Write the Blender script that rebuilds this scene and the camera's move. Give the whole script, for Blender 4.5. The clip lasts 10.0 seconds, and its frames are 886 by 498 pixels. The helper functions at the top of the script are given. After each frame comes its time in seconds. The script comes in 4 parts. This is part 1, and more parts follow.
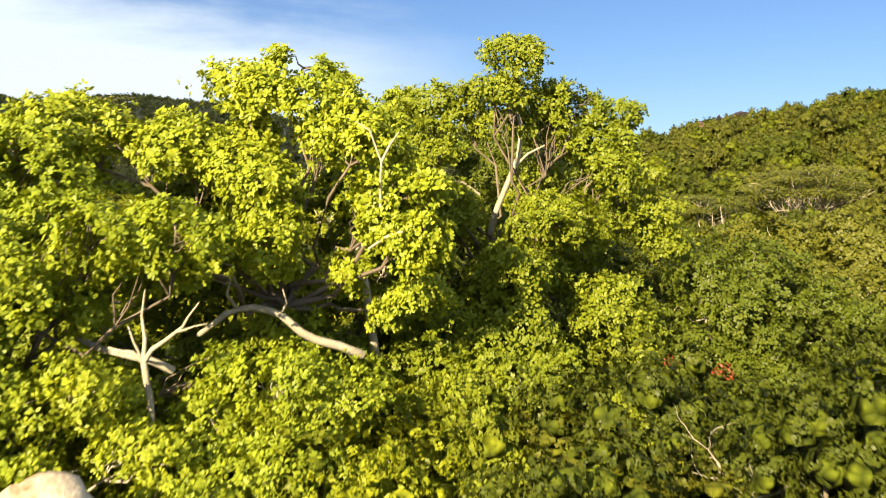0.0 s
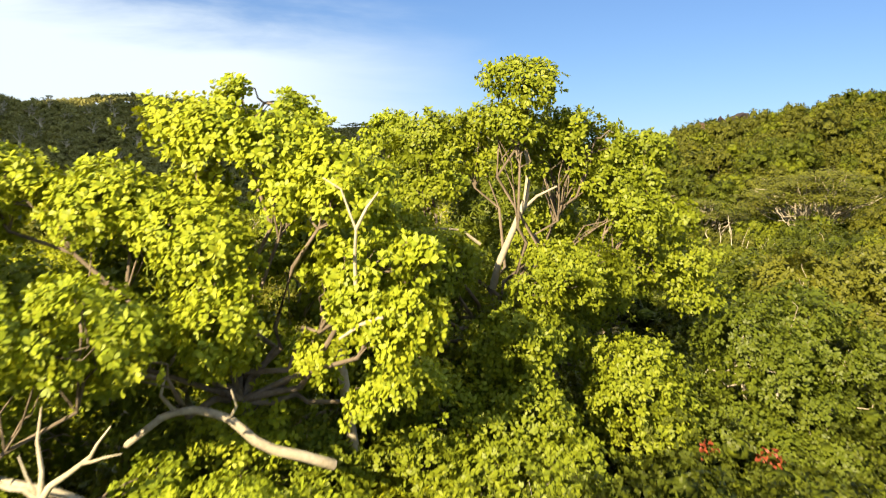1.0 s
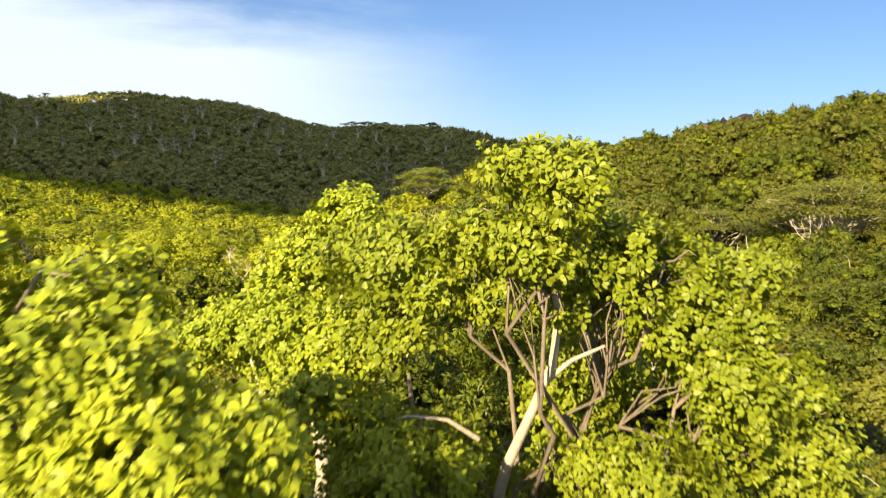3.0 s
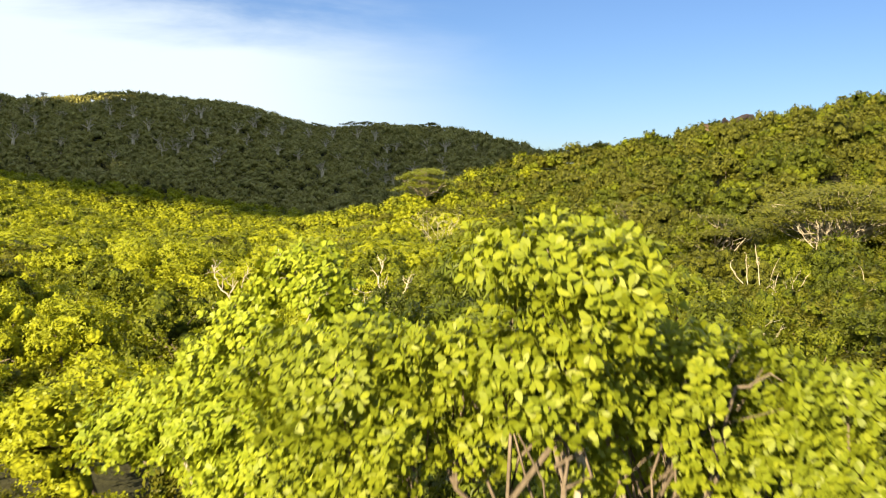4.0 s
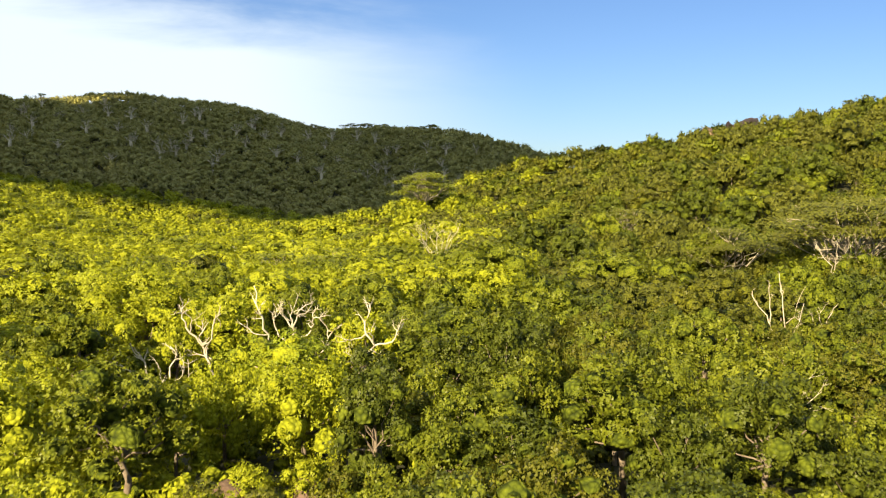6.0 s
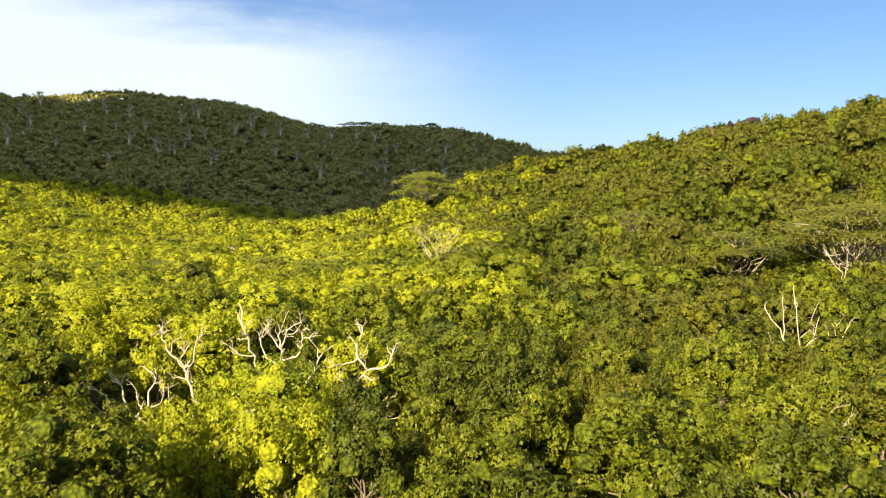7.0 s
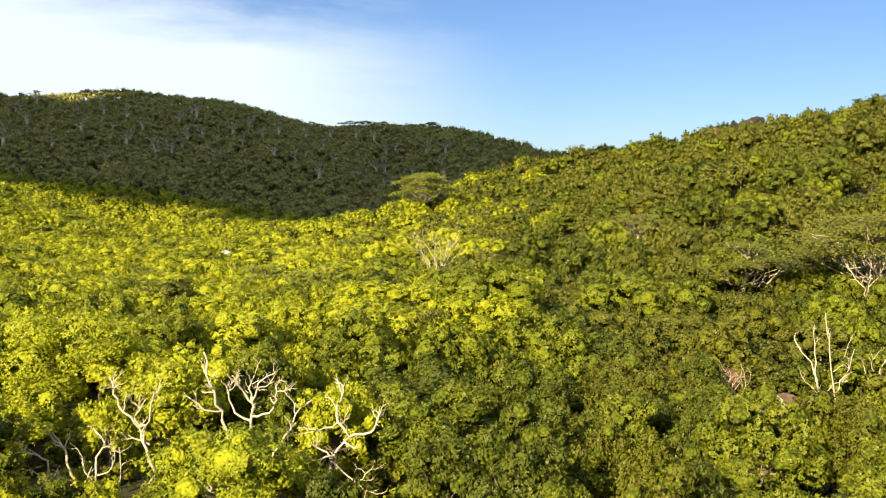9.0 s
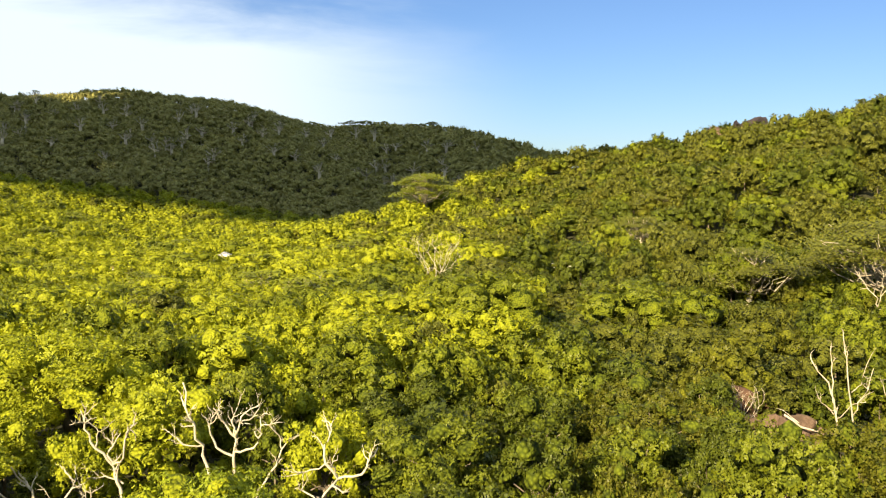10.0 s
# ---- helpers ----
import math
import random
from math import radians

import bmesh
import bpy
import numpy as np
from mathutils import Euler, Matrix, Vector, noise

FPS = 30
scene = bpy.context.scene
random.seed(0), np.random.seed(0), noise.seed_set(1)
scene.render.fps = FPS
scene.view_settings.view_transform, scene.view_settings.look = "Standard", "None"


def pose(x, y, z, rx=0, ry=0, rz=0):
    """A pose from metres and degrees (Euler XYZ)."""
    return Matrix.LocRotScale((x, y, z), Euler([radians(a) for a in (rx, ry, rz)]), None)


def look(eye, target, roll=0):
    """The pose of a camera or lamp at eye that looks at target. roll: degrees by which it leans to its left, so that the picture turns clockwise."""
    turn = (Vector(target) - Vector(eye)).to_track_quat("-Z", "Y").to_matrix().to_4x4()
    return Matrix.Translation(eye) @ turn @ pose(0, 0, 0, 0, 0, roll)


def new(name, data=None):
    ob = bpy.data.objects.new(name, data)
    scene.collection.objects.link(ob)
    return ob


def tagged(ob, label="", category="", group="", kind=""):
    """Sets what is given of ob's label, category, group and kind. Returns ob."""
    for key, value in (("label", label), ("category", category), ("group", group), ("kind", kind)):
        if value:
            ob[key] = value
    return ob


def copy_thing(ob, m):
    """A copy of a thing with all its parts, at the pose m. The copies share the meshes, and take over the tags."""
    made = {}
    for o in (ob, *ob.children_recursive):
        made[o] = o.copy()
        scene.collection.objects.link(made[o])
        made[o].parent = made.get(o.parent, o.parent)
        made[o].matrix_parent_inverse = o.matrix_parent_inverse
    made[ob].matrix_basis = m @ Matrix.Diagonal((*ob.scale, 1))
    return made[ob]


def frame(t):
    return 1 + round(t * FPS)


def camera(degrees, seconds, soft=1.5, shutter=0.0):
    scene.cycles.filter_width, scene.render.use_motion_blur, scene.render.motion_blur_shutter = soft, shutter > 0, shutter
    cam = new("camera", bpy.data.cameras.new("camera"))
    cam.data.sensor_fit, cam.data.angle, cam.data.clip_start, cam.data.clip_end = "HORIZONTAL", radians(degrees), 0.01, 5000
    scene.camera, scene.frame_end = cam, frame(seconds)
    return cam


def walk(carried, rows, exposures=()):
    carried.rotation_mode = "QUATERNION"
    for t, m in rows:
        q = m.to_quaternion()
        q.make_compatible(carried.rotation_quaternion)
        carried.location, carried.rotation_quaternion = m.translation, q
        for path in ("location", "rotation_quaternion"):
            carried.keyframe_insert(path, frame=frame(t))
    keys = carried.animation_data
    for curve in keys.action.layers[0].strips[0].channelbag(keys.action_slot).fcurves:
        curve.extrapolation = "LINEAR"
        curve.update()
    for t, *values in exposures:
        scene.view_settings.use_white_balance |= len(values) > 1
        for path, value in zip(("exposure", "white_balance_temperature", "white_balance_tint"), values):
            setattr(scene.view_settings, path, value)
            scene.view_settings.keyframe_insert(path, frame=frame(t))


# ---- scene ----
# ---------------------------------------------------------------- camera
cam = camera(52.4, 10.0, soft=1.1, shutter=0.5)
ROWS = [
    (0.0, 0.000, 0.000, 10.000, -3.70, 0.30, 0.00),
    (0.5, 0.069, 1.647, 10.515, -3.70, 0.26, 0.00),
    (1.0, 0.125, 3.379, 11.021, -3.71, 0.24, 0.00),
    (1.5, 0.197, 5.121, 11.544, -3.73, 0.19, 0.00),
    (2.0, 0.267, 7.036, 12.058, -3.75, 0.10, 0.00),
    (2.5, 0.334, 8.961, 12.629, -3.80, 0.05, -0.01),
    (4.0, 0.700, 14.602, 13.960, -3.88, 0.03, -0.02),
    (4.5, 0.780, 16.401, 14.510, -3.84, 0.00, -0.02),
    (5.0, 0.870, 18.289, 15.020, -3.80, 0.00, 0.00),
    (5.5, 0.950, 20.254, 15.500, -3.80, -0.06, 0.01),
    (7.0, 1.130, 26.099, 16.840, -3.95, -0.18, 0.01),
    (7.5, 1.180, 28.184, 17.290, -4.00, -0.19, 0.00),
    (8.0, 1.230, 30.131, 17.740, -4.03, -0.18, 0.00),
    (8.5, 1.310, 32.010, 18.190, -4.04, -0.16, 0.02),
    (9.0, 1.390, 33.874, 18.620, -4.08, -0.14, 0.02),
    (9.5, 1.490, 35.722, 19.070, -4.11, -0.12, 0.05),
    (10.0, 1.570, 37.528, 19.576, -4.13, -0.13, 0.07),
]
walk(cam, [(t, pose(x, y, z, 90 + pitch, roll, yaw)) for t, x, y, z, pitch, roll, yaw in ROWS],
     exposures=((0.0, 1.73), (10.0, 1.73)))

# ---------------------------------------------------------------- light
SUN_AZ, SUN_EL = 207.0, 23.5        # compass degrees from +y over +x, height in degrees
saz, sel = radians(SUN_AZ), radians(SUN_EL)
SUN_DIR = Vector((math.sin(saz) * math.cos(sel), math.cos(saz) * math.cos(sel), math.sin(sel)))
sun = new("sun", bpy.data.lights.new("sun", "SUN"))
sun.data.energy, sun.data.angle, sun.data.color = 5.0, radians(0.5), (1.0, 0.815, 0.52)
sun.matrix_world = look(SUN_DIR * 300, (0, 0, 0))

world = bpy.data.worlds.new("world")
scene.world = world
world.use_nodes = True
wt = world.node_tree
wt.nodes.clear()


def wnode(kind, **inputs):
    n = wt.nodes.new(kind)
    for k, v in inputs.items():
        n.inputs[k.replace("_", " ")].default_value = v
    return n


sky = wt.nodes.new("ShaderNodeTexSky")
sky.sky_type, sky.sun_disc = "NISHITA", False
sky.sun_elevation, sky.sun_rotation = sel, saz
sky.air_density, sky.dust_density, sky.ozone_density = 1.0, 0.25, 3.0
coord = wt.nodes.new("ShaderNodeTexCoord")
mapping = wt.nodes.new("ShaderNodeMapping")
mapping.inputs["Rotation"].default_value = (0, radians(-8), 0)
mapping.inputs["Scale"].default_value = (2.0, 2.0, 10.0)
cloud_noise = wnode("ShaderNodeTexNoise", Scale=1.9, Detail=7.0, Roughness=0.55, Distortion=0.3)
split = wt.nodes.new("ShaderNodeSeparateXYZ")


def wmath(op, a, b, c=0.0):
    n = wt.nodes.new("ShaderNodeMath")
    n.operation = op
    for i, v in enumerate((a, b, c)):
        if isinstance(v, (int, float)):
            n.inputs[i].default_value = v
        else:
            wt.links.new(v, n.inputs[i])
    return n.outputs[0]


def wrange(v, a, b, c, d):
    n = wt.nodes.new("ShaderNodeMapRange")
    n.interpolation_type = "SMOOTHSTEP"
    for k, x in zip(("From Min", "From Max", "To Min", "To Max"), (a, b, c, d)):
        n.inputs[k].default_value = x
    wt.links.new(v, n.inputs["Value"])
    return n.outputs[0]


# a low bank of thin cloud towards the west
wt.links.new(coord.outputs["Generated"], mapping.inputs["Vector"])
wt.links.new(mapping.outputs[0], cloud_noise.inputs["Vector"])
wt.links.new(coord.outputs["Generated"], split.inputs[0])
top = wmath("MULTIPLY_ADD", split.outputs["X"], -0.15, 0.172)
edge = wmath("SUBTRACT", top, split.outputs["Z"])
ragged = wmath("MULTIPLY_ADD", cloud_noise.outputs["Fac"], 0.16, edge)
bank = wrange(ragged, 0.055, 0.15, 0.0, 0.88)
west = wrange(split.outputs["X"], 0.13, -0.24, 0.0, 1.0)
cover = wmath("MULTIPLY", bank, west)
# broken cloud overhead, out of view, added to raise the fill light
fill_cloud_noise = wnode("ShaderNodeTexNoise", Scale=2.6, Detail=6.0, Roughness=0.55)
wt.links.new(coord.outputs["Generated"], fill_cloud_noise.inputs["Vector"])
high = wmath("MULTIPLY", wrange(fill_cloud_noise.outputs["Fac"], 0.33, 0.53, 0.0, 0.95), wrange(split.outputs["Z"], 0.3, 0.5, 0.0, 1.0))
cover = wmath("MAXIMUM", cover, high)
tint = wt.nodes.new("ShaderNodeMix")
tint.data_type, tint.blend_type = "RGBA", "MULTIPLY"
tint.inputs[0].default_value, tint.inputs[7].default_value = 1.0, (0.50, 0.575, 0.73, 1)
mix = wt.nodes.new("ShaderNodeMix")
mix.data_type = "RGBA"
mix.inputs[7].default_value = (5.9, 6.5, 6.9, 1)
bg = wnode("ShaderNodeBackground", Strength=0.052)
wout = wt.nodes.new("ShaderNodeOutputWorld")
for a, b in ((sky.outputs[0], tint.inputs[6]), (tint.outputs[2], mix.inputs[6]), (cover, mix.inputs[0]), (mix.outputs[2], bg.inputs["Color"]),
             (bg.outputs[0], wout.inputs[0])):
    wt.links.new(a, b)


# ---------------------------------------------------------------- materials
def material(name):
    m = bpy.data.materials.new(name)
    m.use_nodes = True
    m.node_tree.nodes.clear()
    return m, m.node_tree


def link(nt, *pairs):
    for a, b in pairs:
        nt.links.new(a, b)


def noise_node(nt, scale, detail=3.0, rough=0.55, where="Object"):
    c = nt.nodes.new("ShaderNodeTexCoord")
    n = nt.nodes.new("ShaderNodeTexNoise")
    n.inputs["Scale"].default_value, n.inputs["Detail"].default_value, n.inputs["Roughness"].default_value = scale, detail, rough
    nt.links.new(c.outputs[where], n.inputs["Vector"])
    return n


def ramp_node(nt, *stops):
    r = nt.nodes.new("ShaderNodeValToRGB")
    while len(r.color_ramp.elements) < len(stops):
        r.color_ramp.elements.new(0.5)
    for e, (p, c) in zip(r.color_ramp.elements, stops):
        e.position, e.color = p, (*c, 1)
    return r


def leaf_material(name, old, mid, young, patch=0.22, translucent=0.24, rough=0.48, spray=0.0):
    """Foliage: each leaf its own tone, with slow drifts of colour from spray to spray. spray: leaves to the metre on a twig of many small leaves."""
    m, nt = material(name)
    geo = nt.nodes.new("ShaderNodeNewGeometry")
    drift = nt.nodes.new("ShaderNodeTexNoise")
    drift.inputs["Scale"].default_value, drift.inputs["Detail"].default_value = patch, 2.0
    info = nt.nodes.new("ShaderNodeObjectInfo")
    w1 = nt.nodes.new("ShaderNodeMath")
    w1.operation, w1.inputs[1].default_value = "MULTIPLY", 0.44
    w2 = nt.nodes.new("ShaderNodeMath")
    w2.operation, w2.inputs[1].default_value = "MULTIPLY_ADD", 0.6
    w3 = nt.nodes.new("ShaderNodeMath")
    w3.operation, w3.inputs[1].default_value = "MULTIPLY_ADD", 0.22
    w4 = nt.nodes.new("ShaderNodeMath")
    w4.operation, w4.inputs[1].default_value = "SUBTRACT", 0.11
    cr = ramp_node(nt, (0.0, old), (0.5, mid), (1.0, young))
    p = nt.nodes.new("ShaderNodeBsdfPrincipled")
    p.inputs["Roughness"].default_value = rough
    p.inputs["Specular IOR Level"].default_value = 0.2
    tr = nt.nodes.new("ShaderNodeBsdfTranslucent")
    warm = nt.nodes.new("ShaderNodeMix")
    warm.data_type, warm.blend_type = "RGBA", "MULTIPLY"
    warm.inputs[0].default_value = 1.0
    warm.inputs[7].default_value = (1.5, 1.35, 0.45, 1)
    mx = nt.nodes.new("ShaderNodeMixShader")
    mx.inputs[0].default_value = translucent
    out = nt.nodes.new("ShaderNodeOutputMaterial")
    link(nt, (geo.outputs["Position"], drift.inputs["Vector"]), (geo.outputs["Random Per Island"], w1.inputs[0]),
         (drift.outputs["Fac"], w2.inputs[0]), (w1.outputs[0], w2.inputs[2]), (info.outputs["Random"], w3.inputs[0]),
         (w2.outputs[0], w3.inputs[2]), (w3.outputs[0], w4.inputs[0]), (w4.outputs[0], cr.inputs[0]), (cr.outputs[0], p.inputs["Base Color"]),
         (cr.outputs[0], warm.inputs[6]), (warm.outputs[2], tr.inputs["Color"]), (p.outputs[0], mx.inputs[1]), (tr.outputs[0], mx.inputs[2]),
         (mx.outputs[0], out.inputs["Surface"]))
    if spray:
        leaf = nt.nodes.new("ShaderNodeTexVoronoi")
        leaf.inputs["Scale"].default_value = spray
        gap = nt.nodes.new("ShaderNodeMath")
        gap.operation, gap.inputs[1].default_value = "GREATER_THAN", 0.56
        tone = nt.nodes.new("ShaderNodeSeparateColor")
        tilt, turned, facing = (nt.nodes.new("ShaderNodeVectorMath") for _ in range(3))
        tilt.operation, tilt.inputs[1].default_value, tilt.inputs[2].default_value = "MULTIPLY_ADD", (0.9, 0.9, 0.9), (-0.45, -0.45, -0.45)
        turned.operation, facing.operation = "ADD", "NORMALIZE"
        clear = nt.nodes.new("ShaderNodeBsdfTransparent")
        cutout = nt.nodes.new("ShaderNodeMixShader")
        link(nt, (geo.outputs["Position"], leaf.inputs["Vector"]), (leaf.outputs["Distance"], gap.inputs[0]), (leaf.outputs["Color"], tone.inputs[0]),
             (tone.outputs[0], w1.inputs[0]), (leaf.outputs["Color"], tilt.inputs[0]), (tilt.outputs[0], turned.inputs[0]), (geo.outputs["Normal"], turned.inputs[1]),
             (turned.outputs[0], facing.inputs[0]), (facing.outputs[0], p.inputs["Normal"]), (facing.outputs[0], tr.inputs["Normal"]),
             (gap.outputs[0], cutout.inputs[0]), (mx.outputs[0], cutout.inputs[1]), (clear.outputs[0], cutout.inputs[2]), (cutout.outputs[0], out.inputs["Surface"]))
    return m


def solid_material(name, dark, mid, light, scale, fine, bump=0.4, rough=0.85, spec=0.3):
    """Bark, rock, soil, plaster: two scales of stain and a fine relief."""
    m, nt = material(name)
    big, small = noise_node(nt, scale, 4.0), noise_node(nt, fine, 6.0, 0.65)
    mxv = nt.nodes.new("ShaderNodeMath")
    mxv.operation, mxv.inputs[1].default_value = "MULTIPLY_ADD", 0.45
    half = nt.nodes.new("ShaderNodeMath")
    half.operation, half.inputs[1].default_value = "MULTIPLY", 0.62
    cr = ramp_node(nt, (0.3, dark), (0.52, mid), (0.75, light))
    p = nt.nodes.new("ShaderNodeBsdfPrincipled")
    p.inputs["Roughness"].default_value, p.inputs["Specular IOR Level"].default_value = rough, spec
    b = nt.nodes.new("ShaderNodeBump")
    b.inputs["Strength"].default_value, b.inputs["Distance"].default_value = bump, 0.6 / fine
    out = nt.nodes.new("ShaderNodeOutputMaterial")
    link(nt, (big.outputs["Fac"], half.inputs[0]), (small.outputs["Fac"], mxv.inputs[0]), (half.outputs[0], mxv.inputs[2]),
         (mxv.outputs[0], cr.inputs[0]), (cr.outputs[0], p.inputs["Base Color"]), (small.outputs["Fac"], b.inputs["Height"]),
         (b.outputs[0], p.inputs["Normal"]), (p.outputs[0], out.inputs["Surface"]))
    return m


TONES = {       # old, middling and young leaves, and the breadth of their drifts
    "sun": ((0.115, 0.16, 0.011), (0.22, 0.268, 0.015), (0.375, 0.39, 0.024), 0.5), "lime": ((0.19, 0.218, 0.009), (0.243, 0.268, 0.011), (0.30, 0.32, 0.013), 0.08), "fresh": ((0.13, 0.165, 0.009), (0.21, 0.25, 0.012), (0.31, 0.34, 0.016), 0.3),
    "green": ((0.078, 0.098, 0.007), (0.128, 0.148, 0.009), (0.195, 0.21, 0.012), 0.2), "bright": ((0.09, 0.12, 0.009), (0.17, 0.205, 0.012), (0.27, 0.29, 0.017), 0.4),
    "moss": ((0.05, 0.07, 0.007), (0.09, 0.115, 0.009), (0.145, 0.168, 0.012), 0.4), "deep": ((0.034, 0.048, 0.006), (0.065, 0.081, 0.008), (0.115, 0.132, 0.011), 0.2),
    "olive": ((0.060, 0.065, 0.007), (0.097, 0.101, 0.009), (0.15, 0.146, 0.012), 0.2), "umbrella": ((0.060, 0.068, 0.009), (0.10, 0.108, 0.012), (0.155, 0.155, 0.016), 0.2),
    # hill: leaves greyed and lightened, distance haze put into the colour
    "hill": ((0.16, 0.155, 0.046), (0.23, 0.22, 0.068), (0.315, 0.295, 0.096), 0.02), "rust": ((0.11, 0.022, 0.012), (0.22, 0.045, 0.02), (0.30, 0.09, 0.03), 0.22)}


def leaf_kind(tone, spray=0.0):
    old, mid, young, patch = TONES[tone]
    return leaf_material("leaf_" + tone, old, mid, young, patch, spray=spray)


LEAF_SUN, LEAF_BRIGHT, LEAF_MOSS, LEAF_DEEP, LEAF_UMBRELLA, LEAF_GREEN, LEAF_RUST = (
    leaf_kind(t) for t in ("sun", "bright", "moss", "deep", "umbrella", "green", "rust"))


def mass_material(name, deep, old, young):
    """Packed foliage seen from afar: small leaves, with shade painted into the hollows between."""
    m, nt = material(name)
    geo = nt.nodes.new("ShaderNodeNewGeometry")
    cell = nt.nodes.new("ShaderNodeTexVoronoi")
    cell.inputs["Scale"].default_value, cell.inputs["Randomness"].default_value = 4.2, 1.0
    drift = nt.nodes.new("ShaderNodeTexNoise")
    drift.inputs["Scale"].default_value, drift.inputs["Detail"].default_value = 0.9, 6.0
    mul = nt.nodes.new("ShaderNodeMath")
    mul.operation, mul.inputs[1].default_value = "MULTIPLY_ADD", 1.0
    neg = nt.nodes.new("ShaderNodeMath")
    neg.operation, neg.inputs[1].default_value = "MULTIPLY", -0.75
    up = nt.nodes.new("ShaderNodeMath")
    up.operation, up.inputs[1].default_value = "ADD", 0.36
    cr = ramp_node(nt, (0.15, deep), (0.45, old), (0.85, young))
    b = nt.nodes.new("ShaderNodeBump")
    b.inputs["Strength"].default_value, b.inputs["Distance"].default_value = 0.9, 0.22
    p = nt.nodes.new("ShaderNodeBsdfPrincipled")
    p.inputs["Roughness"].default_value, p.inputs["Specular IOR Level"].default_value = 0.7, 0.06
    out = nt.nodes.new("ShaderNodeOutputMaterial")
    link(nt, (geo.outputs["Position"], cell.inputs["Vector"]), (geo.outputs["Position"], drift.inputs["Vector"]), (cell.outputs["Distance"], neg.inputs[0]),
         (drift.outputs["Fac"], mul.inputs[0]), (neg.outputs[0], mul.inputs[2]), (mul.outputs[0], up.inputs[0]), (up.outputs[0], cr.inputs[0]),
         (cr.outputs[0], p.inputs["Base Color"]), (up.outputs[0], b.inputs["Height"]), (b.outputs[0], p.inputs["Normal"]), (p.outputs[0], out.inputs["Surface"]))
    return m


LEAFY = ("green", "lime", "deep", "olive", "umbrella", "hill")
# first colour of each: the painted shade between leaves
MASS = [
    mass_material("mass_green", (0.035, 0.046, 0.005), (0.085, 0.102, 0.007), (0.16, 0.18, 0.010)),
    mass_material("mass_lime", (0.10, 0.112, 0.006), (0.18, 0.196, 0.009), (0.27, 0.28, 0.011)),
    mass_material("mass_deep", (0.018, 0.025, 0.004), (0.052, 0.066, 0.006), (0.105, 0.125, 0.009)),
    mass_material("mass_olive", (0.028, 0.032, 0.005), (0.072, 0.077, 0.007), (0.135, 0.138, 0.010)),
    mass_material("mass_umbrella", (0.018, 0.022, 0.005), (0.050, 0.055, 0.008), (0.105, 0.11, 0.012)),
    # same haze in the colour of the hill's packed foliage
    mass_material("mass_hill_hazed", (0.12, 0.12, 0.036), (0.185, 0.18, 0.054), (0.26, 0.25, 0.08))]
BARK_PALE = solid_material("bark_pale", (0.16, 0.13, 0.09), (0.36, 0.31, 0.23), (0.52, 0.47, 0.38), 1.2, 14.0)
BARK_DEAD = solid_material("bark_dead", (0.17, 0.14, 0.10), (0.36, 0.31, 0.22), (0.48, 0.43, 0.33), 1.5, 16.0)
BLEACHED = solid_material("bleached_wood", (0.23, 0.19, 0.12), (0.42, 0.37, 0.26), (0.55, 0.50, 0.38), 1.5, 16.0)
BARK_BROWN = solid_material("bark_brown", (0.06, 0.045, 0.03), (0.14, 0.11, 0.075), (0.25, 0.2, 0.15), 1.5, 18.0)
GRANITE = solid_material("granite", (0.035, 0.022, 0.014), (0.095, 0.060, 0.038), (0.21, 0.145, 0.10), 0.5, 6.0, bump=0.5)
PALE_ROCK = solid_material("pale_rock", (0.22, 0.09, 0.04), (0.46, 0.37, 0.27), (0.62, 0.58, 0.48), 1.1, 9.0, bump=0.5)
EARTH = solid_material("earth_bank", (0.03, 0.018, 0.011), (0.075, 0.042, 0.026), (0.13, 0.075, 0.045), 0.6, 5.0, bump=0.7, rough=0.95)
GRANITE_RED = solid_material("granite_red", (0.19, 0.11, 0.072), (0.28, 0.165, 0.11), (0.42, 0.30, 0.22), 0.12, 2.0, bump=0.5)
SOIL = solid_material("soil", (0.015, 0.015, 0.006), (0.034, 0.034, 0.012), (0.06, 0.058, 0.02), 0.06, 1.3, bump=0.6, rough=0.95)


# ---------------------------------------------------------------- geometry helpers
class Geo:
    """Triangles gathered as arrays; normals of zero are left to the mesh."""

    def __init__(self):
        self.v, self.f, self.m, self.w, self.n = [], [], [], [], 0

    def add(self, v, f, mat=0, normals=None):
        v, f = np.asarray(v, dtype=np.float64), np.asarray(f, dtype=np.int64)
        self.v.append(v)
        self.f.append(f + self.n)
        self.m.append(np.full(len(f), mat))
        self.w.append(np.zeros_like(v) if normals is None else normals)
        self.n += len(v)
        return self

    def arrays(self):
        return np.concatenate(self.v), np.concatenate(self.f), np.concatenate(self.m), np.concatenate(self.w)

    def mesh(self, name, materials, smooth=False):
        v, f, mi, w = self.arrays()
        me = bpy.data.meshes.new(name)
        me.vertices.add(len(v))
        me.vertices.foreach_set("co", v.astype(np.float32).ravel())
        me.loops.add(f.size)
        me.loops.foreach_set("vertex_index", f.astype(np.int32).ravel())
        me.polygons.add(len(f))
        me.polygons.foreach_set("loop_start", np.arange(0, f.size, 3, dtype=np.int32))
        me.polygons.foreach_set("material_index", mi.astype(np.int32))
        leafy = bool(np.abs(w).max() > 0)
        me.polygons.foreach_set("use_smooth", np.full(len(f), smooth or leafy))
        for m in materials:
            me.materials.append(m)
        me.update(calc_edges=True)
        if leafy:
            me.normals_split_custom_set_from_vertices(w.astype(np.float32))
        return me


